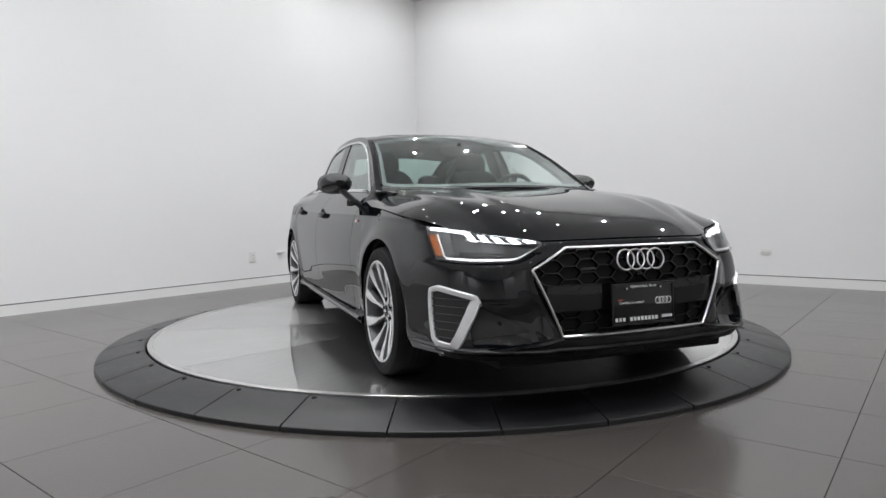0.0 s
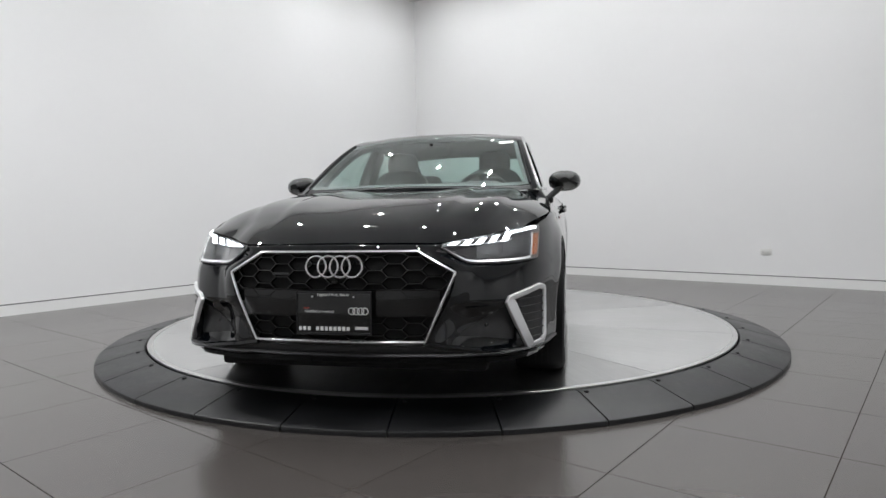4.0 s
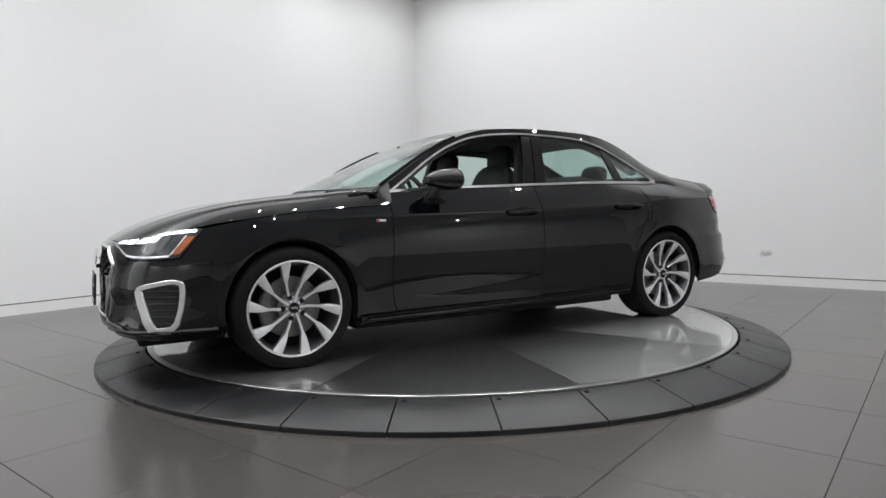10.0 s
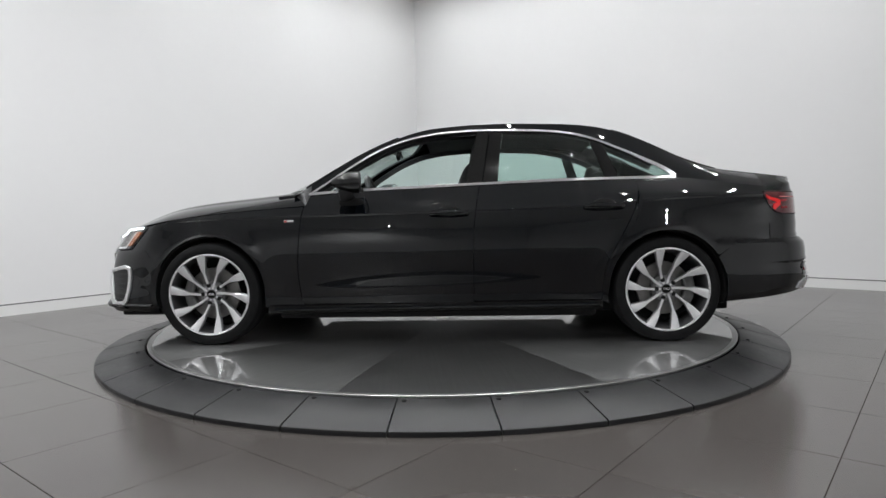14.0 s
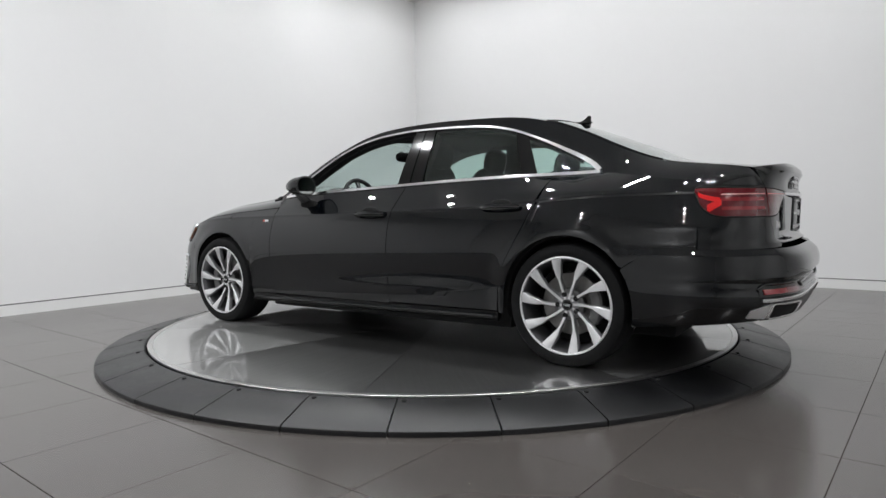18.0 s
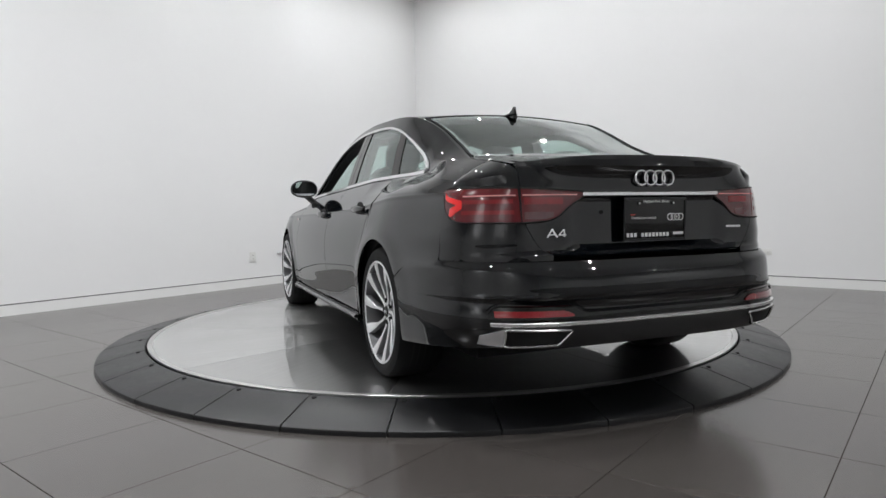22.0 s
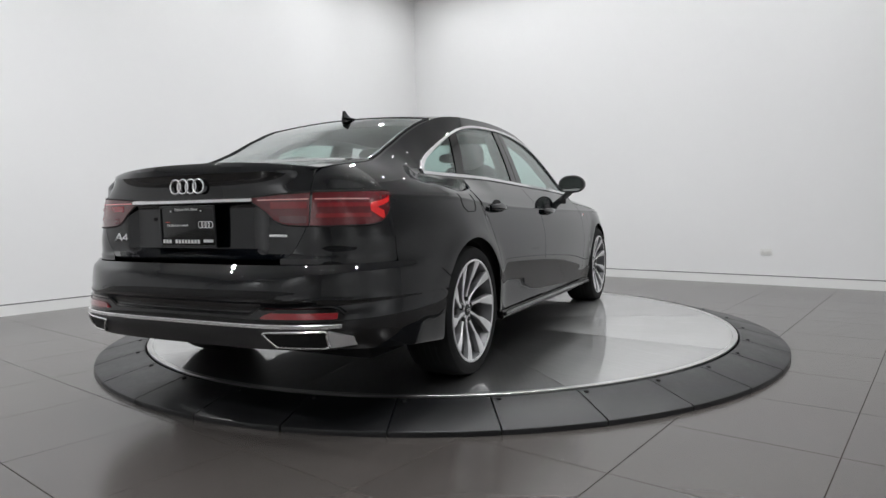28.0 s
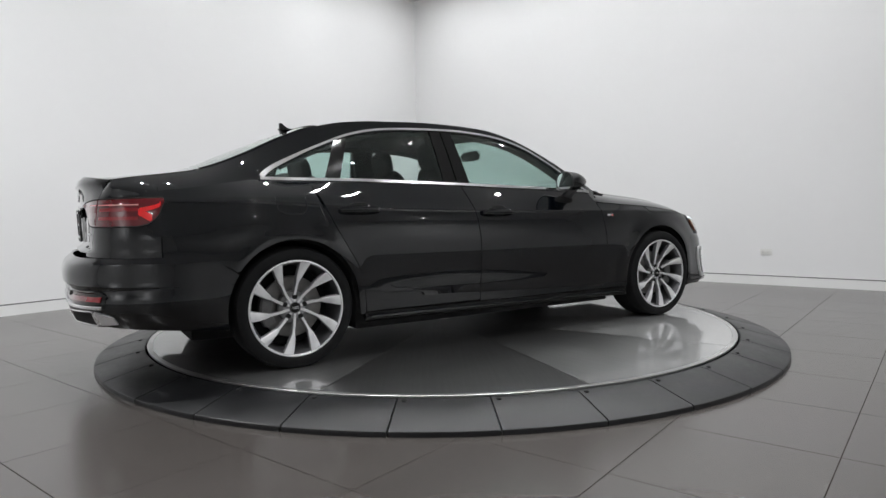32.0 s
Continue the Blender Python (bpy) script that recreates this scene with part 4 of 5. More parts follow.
BADGE_AT = pose(rear_x(0.458, 0.722) - 0.0015, 0.458, 0.722, 0, 0, -90) @ pose(0, 0, 0, 82, 0, 0) @ pose(0, 0, 0, 0, -1.5, 0) @ Matrix.Scale(0.82, 4)
def stroke(xa, ya, xb, yb, wide, up):
    return sweep([(xa, ya, up), (xb, yb, up)], slab_section(wide, 0.004), (0, 0, 1))


part("model_badge", join(stroke(-0.050, -0.020, -0.022, 0.019, 0.005, 0.0), stroke(-0.024, 0.020, 0.003, -0.020, 0.0075, 0.0004),
                         stroke(-0.037, -0.008, -0.008, -0.008, 0.005, 0.0008),
                         stroke(0.042, 0.017, 0.042, -0.020, 0.0065, 0.0), stroke(0.041, 0.016, 0.012, -0.010, 0.005, 0.0004),
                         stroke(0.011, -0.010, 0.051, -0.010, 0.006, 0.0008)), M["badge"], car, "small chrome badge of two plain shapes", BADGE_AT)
SCRIPT_AT = pose(rear_x(0.464, 0.728) - 0.0020, -0.464, 0.728, 0, 0, -90) @ pose(0, 0, 0, 81, 0, 0) @ pose(0, 0, 0, 0, 2, 0)
part("script_badge", join(*[box(-0.044 + 0.0127 * k, -0.0335 + 0.0127 * k, -0.0045, 0.0045, 0, 0.002, 0.0005) for k in range(7)]), M["silver"], car, "thin silver script badge of plain bars", SCRIPT_AT)
part("lid_keyhole", lathe([(0.0005, 0), (0.009, 0), (0.008, 0.004), (0.0005, 0.004)], 14), M["gap"], car, "", pose(rear_x(0.25, 0.80) + 0.02, 0.24, 0.80, 0, -90, 0))

# nose: bumper in bands round the grille


def on_nose(y, z, out=0.0):
    return (front_x(y, z) + out, y, z)


def bumper_end(z):
    if z < 0.50:
        return AXLE + math.sqrt(max(0.0, (ARCH + 0.004) ** 2 - (z - HUB_Z) ** 2))
    return 1.763 + (z - 0.50) * 0.82


def shelf(y):
    """Top of the ledge under the hollow beside the grille."""
    return 0.310 - 0.14 * (max(0.46, min(0.78, abs(y))) - 0.50)


def dent(y, z):
    """The hollow between grille and side intake, deepest low down, closed below by a sloping ledge."""
    a = min(1.0, max(0.0, (abs(y) - 0.44) / 0.10)) * min(1.0, max(0.0, (0.775 - abs(y)) / 0.03))
    c = min(1.0, max(0.0, (0.44 - z) / 0.09)) * min(1.0, max(0.0, (z - 0.252) / (shelf(y) - 0.252)))
    return 0.046 * a * a * (3 - 2 * a) * c * (2 - c)


def bumper_side(i, j, s, z0, z1, y_in):
    z = z0 + (z1 - z0) * j
    drop = 0.0 if z1 > 0.3 else 0.012 * max(0.0, (i - 0.45) / 0.55) ** 1.5 * (1 - j)
    b = WIDE(z) - 0.0142
    yk = 0.80 * b
    ya = y_in(z)
    if i < 0.62:
        y = ya + (yk - ya) * i / 0.62
        x = front_x(y, z) - dent(y, z)
    else:
        x0 = front_x(yk, z)
        x = x0 + (bumper_end(z) - x0) * (i - 0.62) / 0.38
        y = side(x, z)
    return (x, s * y, z - drop)


def top_band(i, j):
    y = -0.70 + 1.40 * i
    zt = HOOD_EDGE(abs(y)) - 0.004
    z = 0.652 + (zt - 0.652) * j
    back = 0.014 * min(1.0, max(0.0, (abs(y) - 0.425) / 0.02))
    return (front_x(y, z) - back - 0.010 * max(0.0, (j - 0.8) / 0.2), y, z)


LOW_IN = lambda z: 0.0
pieces = [shell(grid(top_band, 48, 6), 0.01, (1.2, 0, 0.4), False)]
for s in (-1, 1):
    pieces.append(shell(grid(lambda i, j: bumper_side(i, j, s, 0.255, 0.655, lambda z: GRILLE_Y(max(0.287, z))), 60, 44), 0.012, (1.2, 0, 0.5), False))
    pieces.append(shell(grid(lambda i, j: bumper_side(i, j, s, 0.212, 0.2545, LOW_IN), 40, 5), 0.012, (1.2, 0, 0.5), False))
pieces.append(shell(grid(lambda i, j: on_nose(-0.372 + 0.744 * i, 0.255 + 0.032 * j), 24, 3), 0.012, (1.2, 0, 0.5), False))
put("front_bumper", pieces, M["paint"])
put("front_splitter", shell(grid(lambda i, j: on_nose(-0.80 + 1.6 * i, 0.196 + 0.022 * j, 0.012 - 0.004 * j), 48, 3), 0.05, (1.2, 0, 0.5), False), M["gloss_black"])
put("lower_intake", band((-0.52, 0.52), lambda y: 0.226 + 0.01 * abs(y), lambda y: 0.272, 0.003, 30, 4, on_nose, 0.008, (1.2, 0, 0.5)), M["satin_black"])

# grille
HEX = [(-0.338, 0.655), (0.338, 0.655), (0.487, 0.568), (0.365, 0.290), (-0.365, 0.290), (-0.487, 0.568)]


def along(poly, k=10):
    out = []
    for a, b in zip(poly, poly[1:] + poly[:1]):
        out += [(a[0] + (b[0] - a[0]) * (q + 0.12) / (k - 0.76 + 1) , a[1] + (b[1] - a[1]) * (q + 0.12) / (k - 0.76 + 1)) for q in range(k + 1)]
    return out


grille = put("grille_backing", shell(grid(lambda i, j: on_nose((-1 + 2 * i) * GRILLE_Y(0.288 + 0.367 * j), 0.288 + 0.367 * j, -0.030), 30, 16), 0.01, (1.2, 0, 0.5), False), M["gap"], label="black radiator grille in a silver frame")
part("grille_frame", sweep([on_nose(y, z, 0.0) for y, z in along(HEX, 14)], slab_section(0.0125, 0.012, 0.4), (1, 0, 0.05), True), M["chrome"], grille, "satin silver grille frame")


def honeycomb(z0, z1, depth, wall):
    """Long flat six-sided cells, cut off at the frame."""
    geo = []
    a, h = 0.054, 0.0265
    for c in range(-8, 9):
        for r in range(-3, 10):
            y, z = c * a * 1.5, 0.288 + r * 2 * h + (h if c % 2 else 0)
            pts = [(y + a * ca, z + h * sa) for ca, sa in ((1, 0), (0.5, 1), (-0.5, 1), (-1, 0), (-0.5, -1), (0.5, -1))]
            cut = []
            for q in pts:
                zz = min(z1, max(z0, q[1]))
                lim = GRILLE_Y(min(0.650, max(0.294, zz))) - 0.010
                cut.append((min(lim, max(-lim, q[0])), zz))
            wide = max(q[0] for q in cut) - min(q[0] for q in cut)
            tall = max(q[1] for q in cut) - min(q[1] for q in cut)
            if wide > 0.03 and tall > 0.02:
                geo.append(sweep([on_nose(q[0], q[1], -depth) for q in cut], [(-wall, -0.012), (wall, -0.012), (wall * 0.6, 0.008), (-wall * 0.6, 0.008)], (1, 0, 0), True))
    return join(*geo)


part("honeycomb", honeycomb(0.503, 0.648, 0.016, 0.0032), M["gloss_black"], grille)
part("honeycomb", honeycomb(0.298, 0.397, 0.016, 0.0032), M["gloss_black"], grille)
part("embossed_grid", honeycomb(0.399, 0.499, 0.0185, 0.0022), M["gloss_black"], grille)
part("sensor_panel", band((-0.425, 0.425), lambda y: 0.395, lambda y: 0.500, -0.012, 24, 6, on_nose, 0.008, (1.2, 0, 0.5)), M["gloss_black"], grille, "flat black sensor panel")
part("script_badge", box(-0.036, 0.036, -0.004, 0.004, 0, 0.004, 0.001), M["head_grey"], grille, "", pose(2.278, -0.245, 0.567, 0, 0, 90) @ pose(0, 0, 0, 90))
part("nose_camera", blob(2.297, 0, 0.535, 0.012, 0.016, 0.012, 2.2, 12, 8), M["gloss_black"], grille)

for s in (-1, 1):
    wing = curve((0.36, 0.280), (0.50, 0.262), (0.66, 0.240), (0.80, 0.232))
    put("bumper_wing", sweep([on_nose(s * (0.36 + 0.45 * k / 20), wing(0.36 + 0.45 * k / 20), 0.004) for k in range(21)], lambda t: [(-0.012, -0.01), (0.012, -0.01), (0.008, 0.004 + 0.012 * t), (-0.004, 0.006 + 0.016 * t), (-0.012, 0.002)], [(1, s * 0.9 * (0.4 + 0.6 * k / 20) ** 3, 0) for k in range(21)]), M["paint"])
put("lower_blade", sweep([on_nose(-0.86 + 1.72 * k / 60, 0.232 + 0.020 * abs(-0.86 + 1.72 * k / 60) ** 2, 0.002) for k in range(61)], [(-0.010, -0.01), (0.010, -0.01), (0.008, 0.012), (0.0, 0.020), (-0.008, 0.012)], [(1, 0.9 * (-1 + 2 * k / 60) ** 3, 0) for k in range(61)]), M["satin_black"])
# side intakes with silver C-shaped frames
for s in (-1, 1):
    quad = [(0.689, 0.454), (0.804, 0.491), (0.821, 0.480), (0.822, 0.282), (0.811, 0.254), (0.774, 0.246)]

    def at_corner(y, z, out, s=s):
        y = abs(y)
        b = WIDE(z) - 0.0142
        n, e = NOSE_N(z), NOSE(z)
        x = front_x(y, z)
        nrm = Vector((max(0.05, (max(0, (x - 1.2)) / (e - 1.2)) ** (n - 1) / (e - 1.2)), (y / b) ** (n - 1) / b, 0)).normalized()
        return (x + nrm.x * out, s * (y + nrm.y * out), z)

    k = 8
    line, wid = [], [0.024, 0.024, 0.026, 0.028, 0.034, 0.047]
    for q in range(6):
        a, b = quad[q], quad[(q + 1) % 6]
        for r in range(k):
            t = (r + 0.5) / k
            line.append((a[0] + (b[0] - a[0]) * t, a[1] + (b[1] - a[1]) * t))
    vent = put("vent_insert", shell(grid(lambda i, j: at_corner(0.696 + (0.818 - 0.696) * i + (0.084 * (1 - j)) * (1 - i), 0.262 + (0.452 + 0.038 * i - 0.262) * j, 0.003), 10, 12), 0.006, (1.2, 0, 0.4), False), M["satin_black"], label="black side air intake in a silver frame")
    out_n = [Vector(at_corner(y, z, 1.0)) - Vector(at_corner(y, z, 0.0)) for y, z in line]
    secs = [wid[i // k] for i in range(6 * k)]
    part("vent_frame", sweep([at_corner(y, z, 0.0) for y, z in line], lambda t: slab_section(secs[min(6 * k - 1, int(round(t * (6 * k - 1))))], 0.013), out_n, True), M["silver"], vent, "satin silver intake frame")
    for r in range(6):
        z = 0.285 + 0.032 * r
        part("vent_fin", sweep([at_corner(0.782 - 0.065 * (z - 0.26) / 0.2 + (0.045 + 0.06 * (z - 0.26) / 0.2) * t / 6, z, 0.004) for t in range(7)], slab_section(0.006, 0.006), (1, s * 0.6, 0)), M["satin_black"], vent)
    part("parking_sensor", lathe([(0.0005, 0), (0.0105, 0), (0.009, 0.003), (0.0005, 0.003)], 14), M["paint"], vent, "", pose(*on_nose(s * 0.60, 0.345, 0.002 - dent(0.60, 0.345)), 0, 90, s * 28))

    def hollow(i, j, s=s):
        y = 0.50 + 0.262 * i
        lo, hi = shelf(y) + 0.001, min(0.322 + 0.56 * (y - 0.50), 0.456 - (y - 0.717) * 2.8)
        z = lo + (max(lo + 0.004, hi) - lo) * j
        return (front_x(y, z) - dent(y, z) + 0.004, s * y, z)
    put("fog_recess", shell(grid(hollow, 24, 10), 0.006, (1.2, 0, 0.4), False), M["satin_black"], label="black textured hollow beside the air intake")

# headlamps
def headlamp(s):
    hi = curve((0.425, 0.681), (0.55, 0.702), (0.65, 0.720), (0.74, 0.738), (0.785, 0.745), (0.83, 0.748))
    lo = curve((0.425, 0.670), (0.475, 0.634), (0.53, 0.604), (0.58, 0.598), (0.64, 0.598), (0.72, 0.601), (0.79, 0.607), (0.83, 0.612))

    def spot(q, t, out):
        """q from the inner tip 0 to the outer end 1, t from the lower edge to the upper one."""
        yq = 0.427 + (0.735 - 0.427) * min(1, q / 0.72)
        if q > 0.72:
            yq = 0.735 + 0.09 * (q - 0.72) / 0.28
        z = lo(yq) + (hi(yq) - lo(yq)) * t
        zc = min(z, 0.73)
        if q <= 0.72:
            x = front_x(yq, zc) - max(0, z - 0.73) * 0.8
            y = yq
            nrm = Vector((0.8, 0.5, 0.15)).normalized()
        else:
            u = (q - 0.72) / 0.28
            x0 = front_x(0.735, zc)
            xe = 1.960 - 0.115 * t
            x = x0 + (xe - x0) * u
            y = side(x, z) if u > 0.15 else 0.735 + (side(x, z) - 0.735) * u / 0.15
            nrm = Vector((0.5, 0.85, 0.1)).normalized()
        return (x + nrm.x * out, s * (y + nrm.y * out), z + nrm.z * out)

    def piece(q0, q1, t0, t1, out, nu, nv, th=0.006, slant=0.0):
        return shell(grid(lambda i, j: spot(q0 + (q1 - q0) * i + slant * j, t0 + (t1 - t0) * j, out), nu, nv), th, (1.2, 0, 0.5), False)

    top = put("headlamp", piece(0, 1, 0, 1, 0.003, 50, 20), M["head_dark"], label="LED headlamp with lit daylight strips")
    part("lamp_projector", join(piece(0.30, 0.50, 0.30, 0.66, 0.006, 6, 4), piece(0.54, 0.74, 0.30, 0.66, 0.006, 6, 4)), M["head_grey"], top, "grey projector modules")
    part("lower_blade", piece(0.02, 0.85, 0.04, 0.10, 0.009, 24, 2), M["silver"], top, "silver lower blade")
    part("amber_reflector", piece(0.872, 0.975, 0.12, 0.74, 0.009, 10, 14, 0.006, 0.012), M["amber"], top, "amber side reflector")
    part("daylight_strip", piece(0.56, 0.95, 0.90, 0.965, 0.009, 24, 2), M["drl"], top, "white daylight strip")
    for k in range(5):
        q = 0.045 + 0.118 * k
        part("daylight_segment", piece(q, q + 0.066, 0.74 - 0.012 * k, 0.93, 0.009, 4, 3, 0.004, 0.040), M["drl"], top, "white daylight segment")
    part("light_guide", piece(0.06, 0.62, 0.70, 0.725, 0.008, 16, 1), M["silver"], top, "thin silver light guide")
    part("reflector_edge", piece(0.855, 0.868, 0.10, 0.78, 0.010, 2, 14, 0.005, 0.012), M["silver"], top)
    for k in range(3):
        part("reflector_step", piece(0.30 + 0.2 * k, 0.42 + 0.2 * k, 0.18, 0.26, 0.007, 4, 2), M["head_grey"], top)
    lens = part("lens_cover", piece(0.0, 1, 0.0, 1, 0.015, 50, 20, 0.003), M["lens"], top, "clear lens cover")
    lens.visible_shadow = False
    edge = [spot(k / 30, 0.0, 0.004) for k in range(31)]
    part("lamp_edge", sweep(edge, ring_section(0.004, 6), (1, 0, 0)), M["head_grey"], top)


headlamp(1)
headlamp(-1)

# sills
def sill(i, j):
    x = 1.045 + (-1.025 - 1.045) * i
    z = 0.185 + 0.052 * j + 0.018 * i
    y = side(x, 0.26) + (0.012 if j < 0.55 else 0.004) - 0.03 * max(0, 0.25 - j) * 4 * 0.5
    return (x, y, z)


put("skirt_blade", sweep([(1.00 - 2.0 * k / 24, side(1.00 - 2.0 * k / 24, 0.26) + 0.012, 0.216 + 0.018 * k / 24) for k in range(25)], [(-0.012, -0.012), (0.012, -0.012), (0.010, 0.010), (0.0, 0.016), (-0.010, 0.008)], (0, 1, 0.3)), M["paint"], both=True)
put("side_skirt", shell(grid(sill, 30, 8), 0.03), M["gloss_black"], label="black side skirt", both=True)
for c in (AXLE, -AXLE):
    put("arch_liner", [shell(grid(lambda i, j, c=c: (c + 0.362 * math.cos(math.pi * (-0.08 + 1.16 * i)), 0.58 + 0.29 * j, HUB_Z + 0.362 * math.sin(math.pi * (-0.08 + 1.16 * i))), 30, 3), 0.006, (c, 0, HUB_Z), False)], M["gap"], both=True)
put("underbody", [box(-1.90, 2.15, -0.60, 0.60, 0.145, 0.26, 0.02), box(-1.02, 1.02, -0.74, 0.74, 0.135, 0.27, 0.02)], M["gap"])
for s in (-1, 1):
    put("rear_muffler", blob(-2.05, s * 0.35, 0.27, 0.16, 0.22, 0.05), M["gap"])
put("floor_pan", [box(-2.3, 2.1, -0.60, 0.60, 0.29, 0.40, 0.02)], M["gap"])

# window trims, glass, pillars (gloss black)
def side_path(f, x0, x1, n, out):
    return [(x0 + (x1 - x0) * k / n, green(x0 + (x1 - x0) * k / n, f(x0 + (x1 - x0) * k / n)) + out, f(x0 + (x1 - x0) * k / n)) for k in range(n + 1)]


def up_width(t):
    return slab_section(0.0145 + 0.015 * max(0, (t - 0.84) / 0.16) ** 1.3, 0.007)


trims = put("window_trim", [sweep(side_path(lambda x: CHROME_UP(x) - 0.004, 0.80, -1.525, 70, 0.001), up_width, (0, 1, 0.25)),
                            sweep(side_path(lambda x: BELT_Z(x) + 0.004, 0.80, -1.53, 50, 0.001), slab_section(0.019, 0.008), (0, 1, 0.2))], M["chrome"], label="bright chrome window surround", both=True)


def side_glass(xa, xb, out=-0.008, th=0.004, nu=18, nv=12, top=CHROME_UP):
    """A pane between two edges given as x over height."""
    def g(i, j):
        xn = xa(1.0) + (xb(1.0) - xa(1.0)) * i
        x = xn
        for _ in range(5):
            lo, hi = BELT_Z(x) + 0.006, max(BELT_Z(x) + 0.010, top(x) - 0.006)
            z = lo + (hi - lo) * j
            x = xa(z) + (xb(z) - xa(z)) * i
        return (x, green(x, z) + out, z)
    return shell(grid(g, nu, nv), th)


A_EDGE = lambda z: 0.775 - (z - 0.94) * 0.35
B_FRONT = curve((0.98, -0.205), (1.29, -0.270))
B_REAR = curve((0.98, -0.398), (1.31, -0.432))
C_FRONT = curve((1.00, -1.085), (1.27, -0.995))
C_REAR = curve((1.00, -1.175), (1.22, -1.085))
TIP = lambda z: -1.505
rear_panes = put("rear_door_glass", side_glass(B_REAR, C_FRONT), M["glass"], label="green-tinted rear door window", both=True)
tri_panes = put("quarter_glass", side_glass(C_REAR, TIP), M["glass"], label="dark green quarter window", both=True)
pane = part("front_door_glass", flipped(side_glass(A_EDGE, B_FRONT, nu=26)), M["glass"], car, "green-tinted closed front window")
low = put("lowered_glass", side_glass(lambda z: 0.70, lambda z: -0.20, -0.014, 0.004, 10, 2, lambda x: BELT_Z(x) + 0.016), M["glass"], label="front window wound down")
for ob in (screen, back_glass, *rear_panes, *tri_panes, pane, low):
    ob.visible_shadow = False
put("centre_pillar", [side_glass(B_FRONT, lambda z: (B_FRONT(z) + B_REAR(z)) / 2 + 0.004, -0.003, 0.02, 6, 12), side_glass(lambda z: (B_FRONT(z) + B_REAR(z)) / 2 - 0.004, B_REAR, -0.003, 0.02, 6, 12)], M["gloss_black"], label="gloss black centre pillar", both=True)
put("quarter_bar", side_glass(C_FRONT, C_REAR, -0.004, 0.02, 6, 12), M["gloss_black"], both=True)
# inner frames of the openings
put("door_frame", [sweep(side_path(lambda x: CHROME_UP(x) - 0.012, 0.76, -1.40, 60, -0.050), [(-0.010, -0.03), (0.028, -0.03), (0.028, 0.026), (-0.010, 0.020)], (0, 1, 0.25))], M["satin_black"], both=True)

# door handles, fuel flap, fender badge
def handle(x, z, s):
    y = side(x, z)
    # no recess is cut: a raised black patch gives the finger hollow's shade
    pocket = part("door_handle", join(*[blob(x, s * (y + 0.0015), z + 0.004, 0.072, 0.006, 0.040, 2.4, 20, 10)]), M["gap"], car, "black door handle over a raised dark patch for the hollow's shade")
    bar = [(x - 0.118 + 0.236 * k / 16, s * (side(x - 0.118 + 0.236 * k / 16, z) + 0.011 + 0.018 * math.sin(math.pi * k / 16) ** 0.5), z + 0.004 * math.sin(math.pi * k / 16)) for k in range(17)]
    part("grip", sweep(bar, lambda t: ring_section(0.0180 * (0.55 + 0.45 * math.sin(math.pi * min(1, max(0, 0.06 + 0.88 * t))) ** 0.5), 10, 0.72), (0, s, 0)), M["paint"], pocket)


for s in (-1, 1):
    handle(-0.092, 0.804, s)
    handle(-1.038, 0.830, s)
    badge = box(-0.030, 0.030, 0, 0.004, -0.008, 0.008, 0.001)
    b = part("fender_badge", badge, M["chrome"], car, "small chrome badge with a red end", pose(0.907, s * side(0.907, 0.768), 0.768, 0, 0, -1.0 if s > 0 else 181.0))
    part("badge_end", box(0.012, 0.028, 0.002, 0.0055, -0.006, 0.006) if s > 0 else box(-0.028, -0.012, 0.002, 0.0055, -0.006, 0.006), M["red_print"], b)
FLAP = [(-1.34, 0.90), (-1.345, 0.835), (-1.37, 0.812), (-1.46, 0.812), (-1.50, 0.835), (-1.505, 0.90)]
FLAP_LINE = [(a[0] + (b[0] - a[0]) * k / 8, a[1] + (b[1] - a[1]) * k / 8) for a, b in zip(FLAP, FLAP[1:]) for k in range(8)] + [FLAP[-1]]
part("fuel_flap_gap", sweep([(x, -side(x, z) - 0.0005, z) for x, z in FLAP_LINE], [(-0.0018, -0.003), (0.0018, -0.003), (0.0018, 0.0014), (-0.0018, 0.0014)], (0, -1, 0.35)), M["gap"], car)

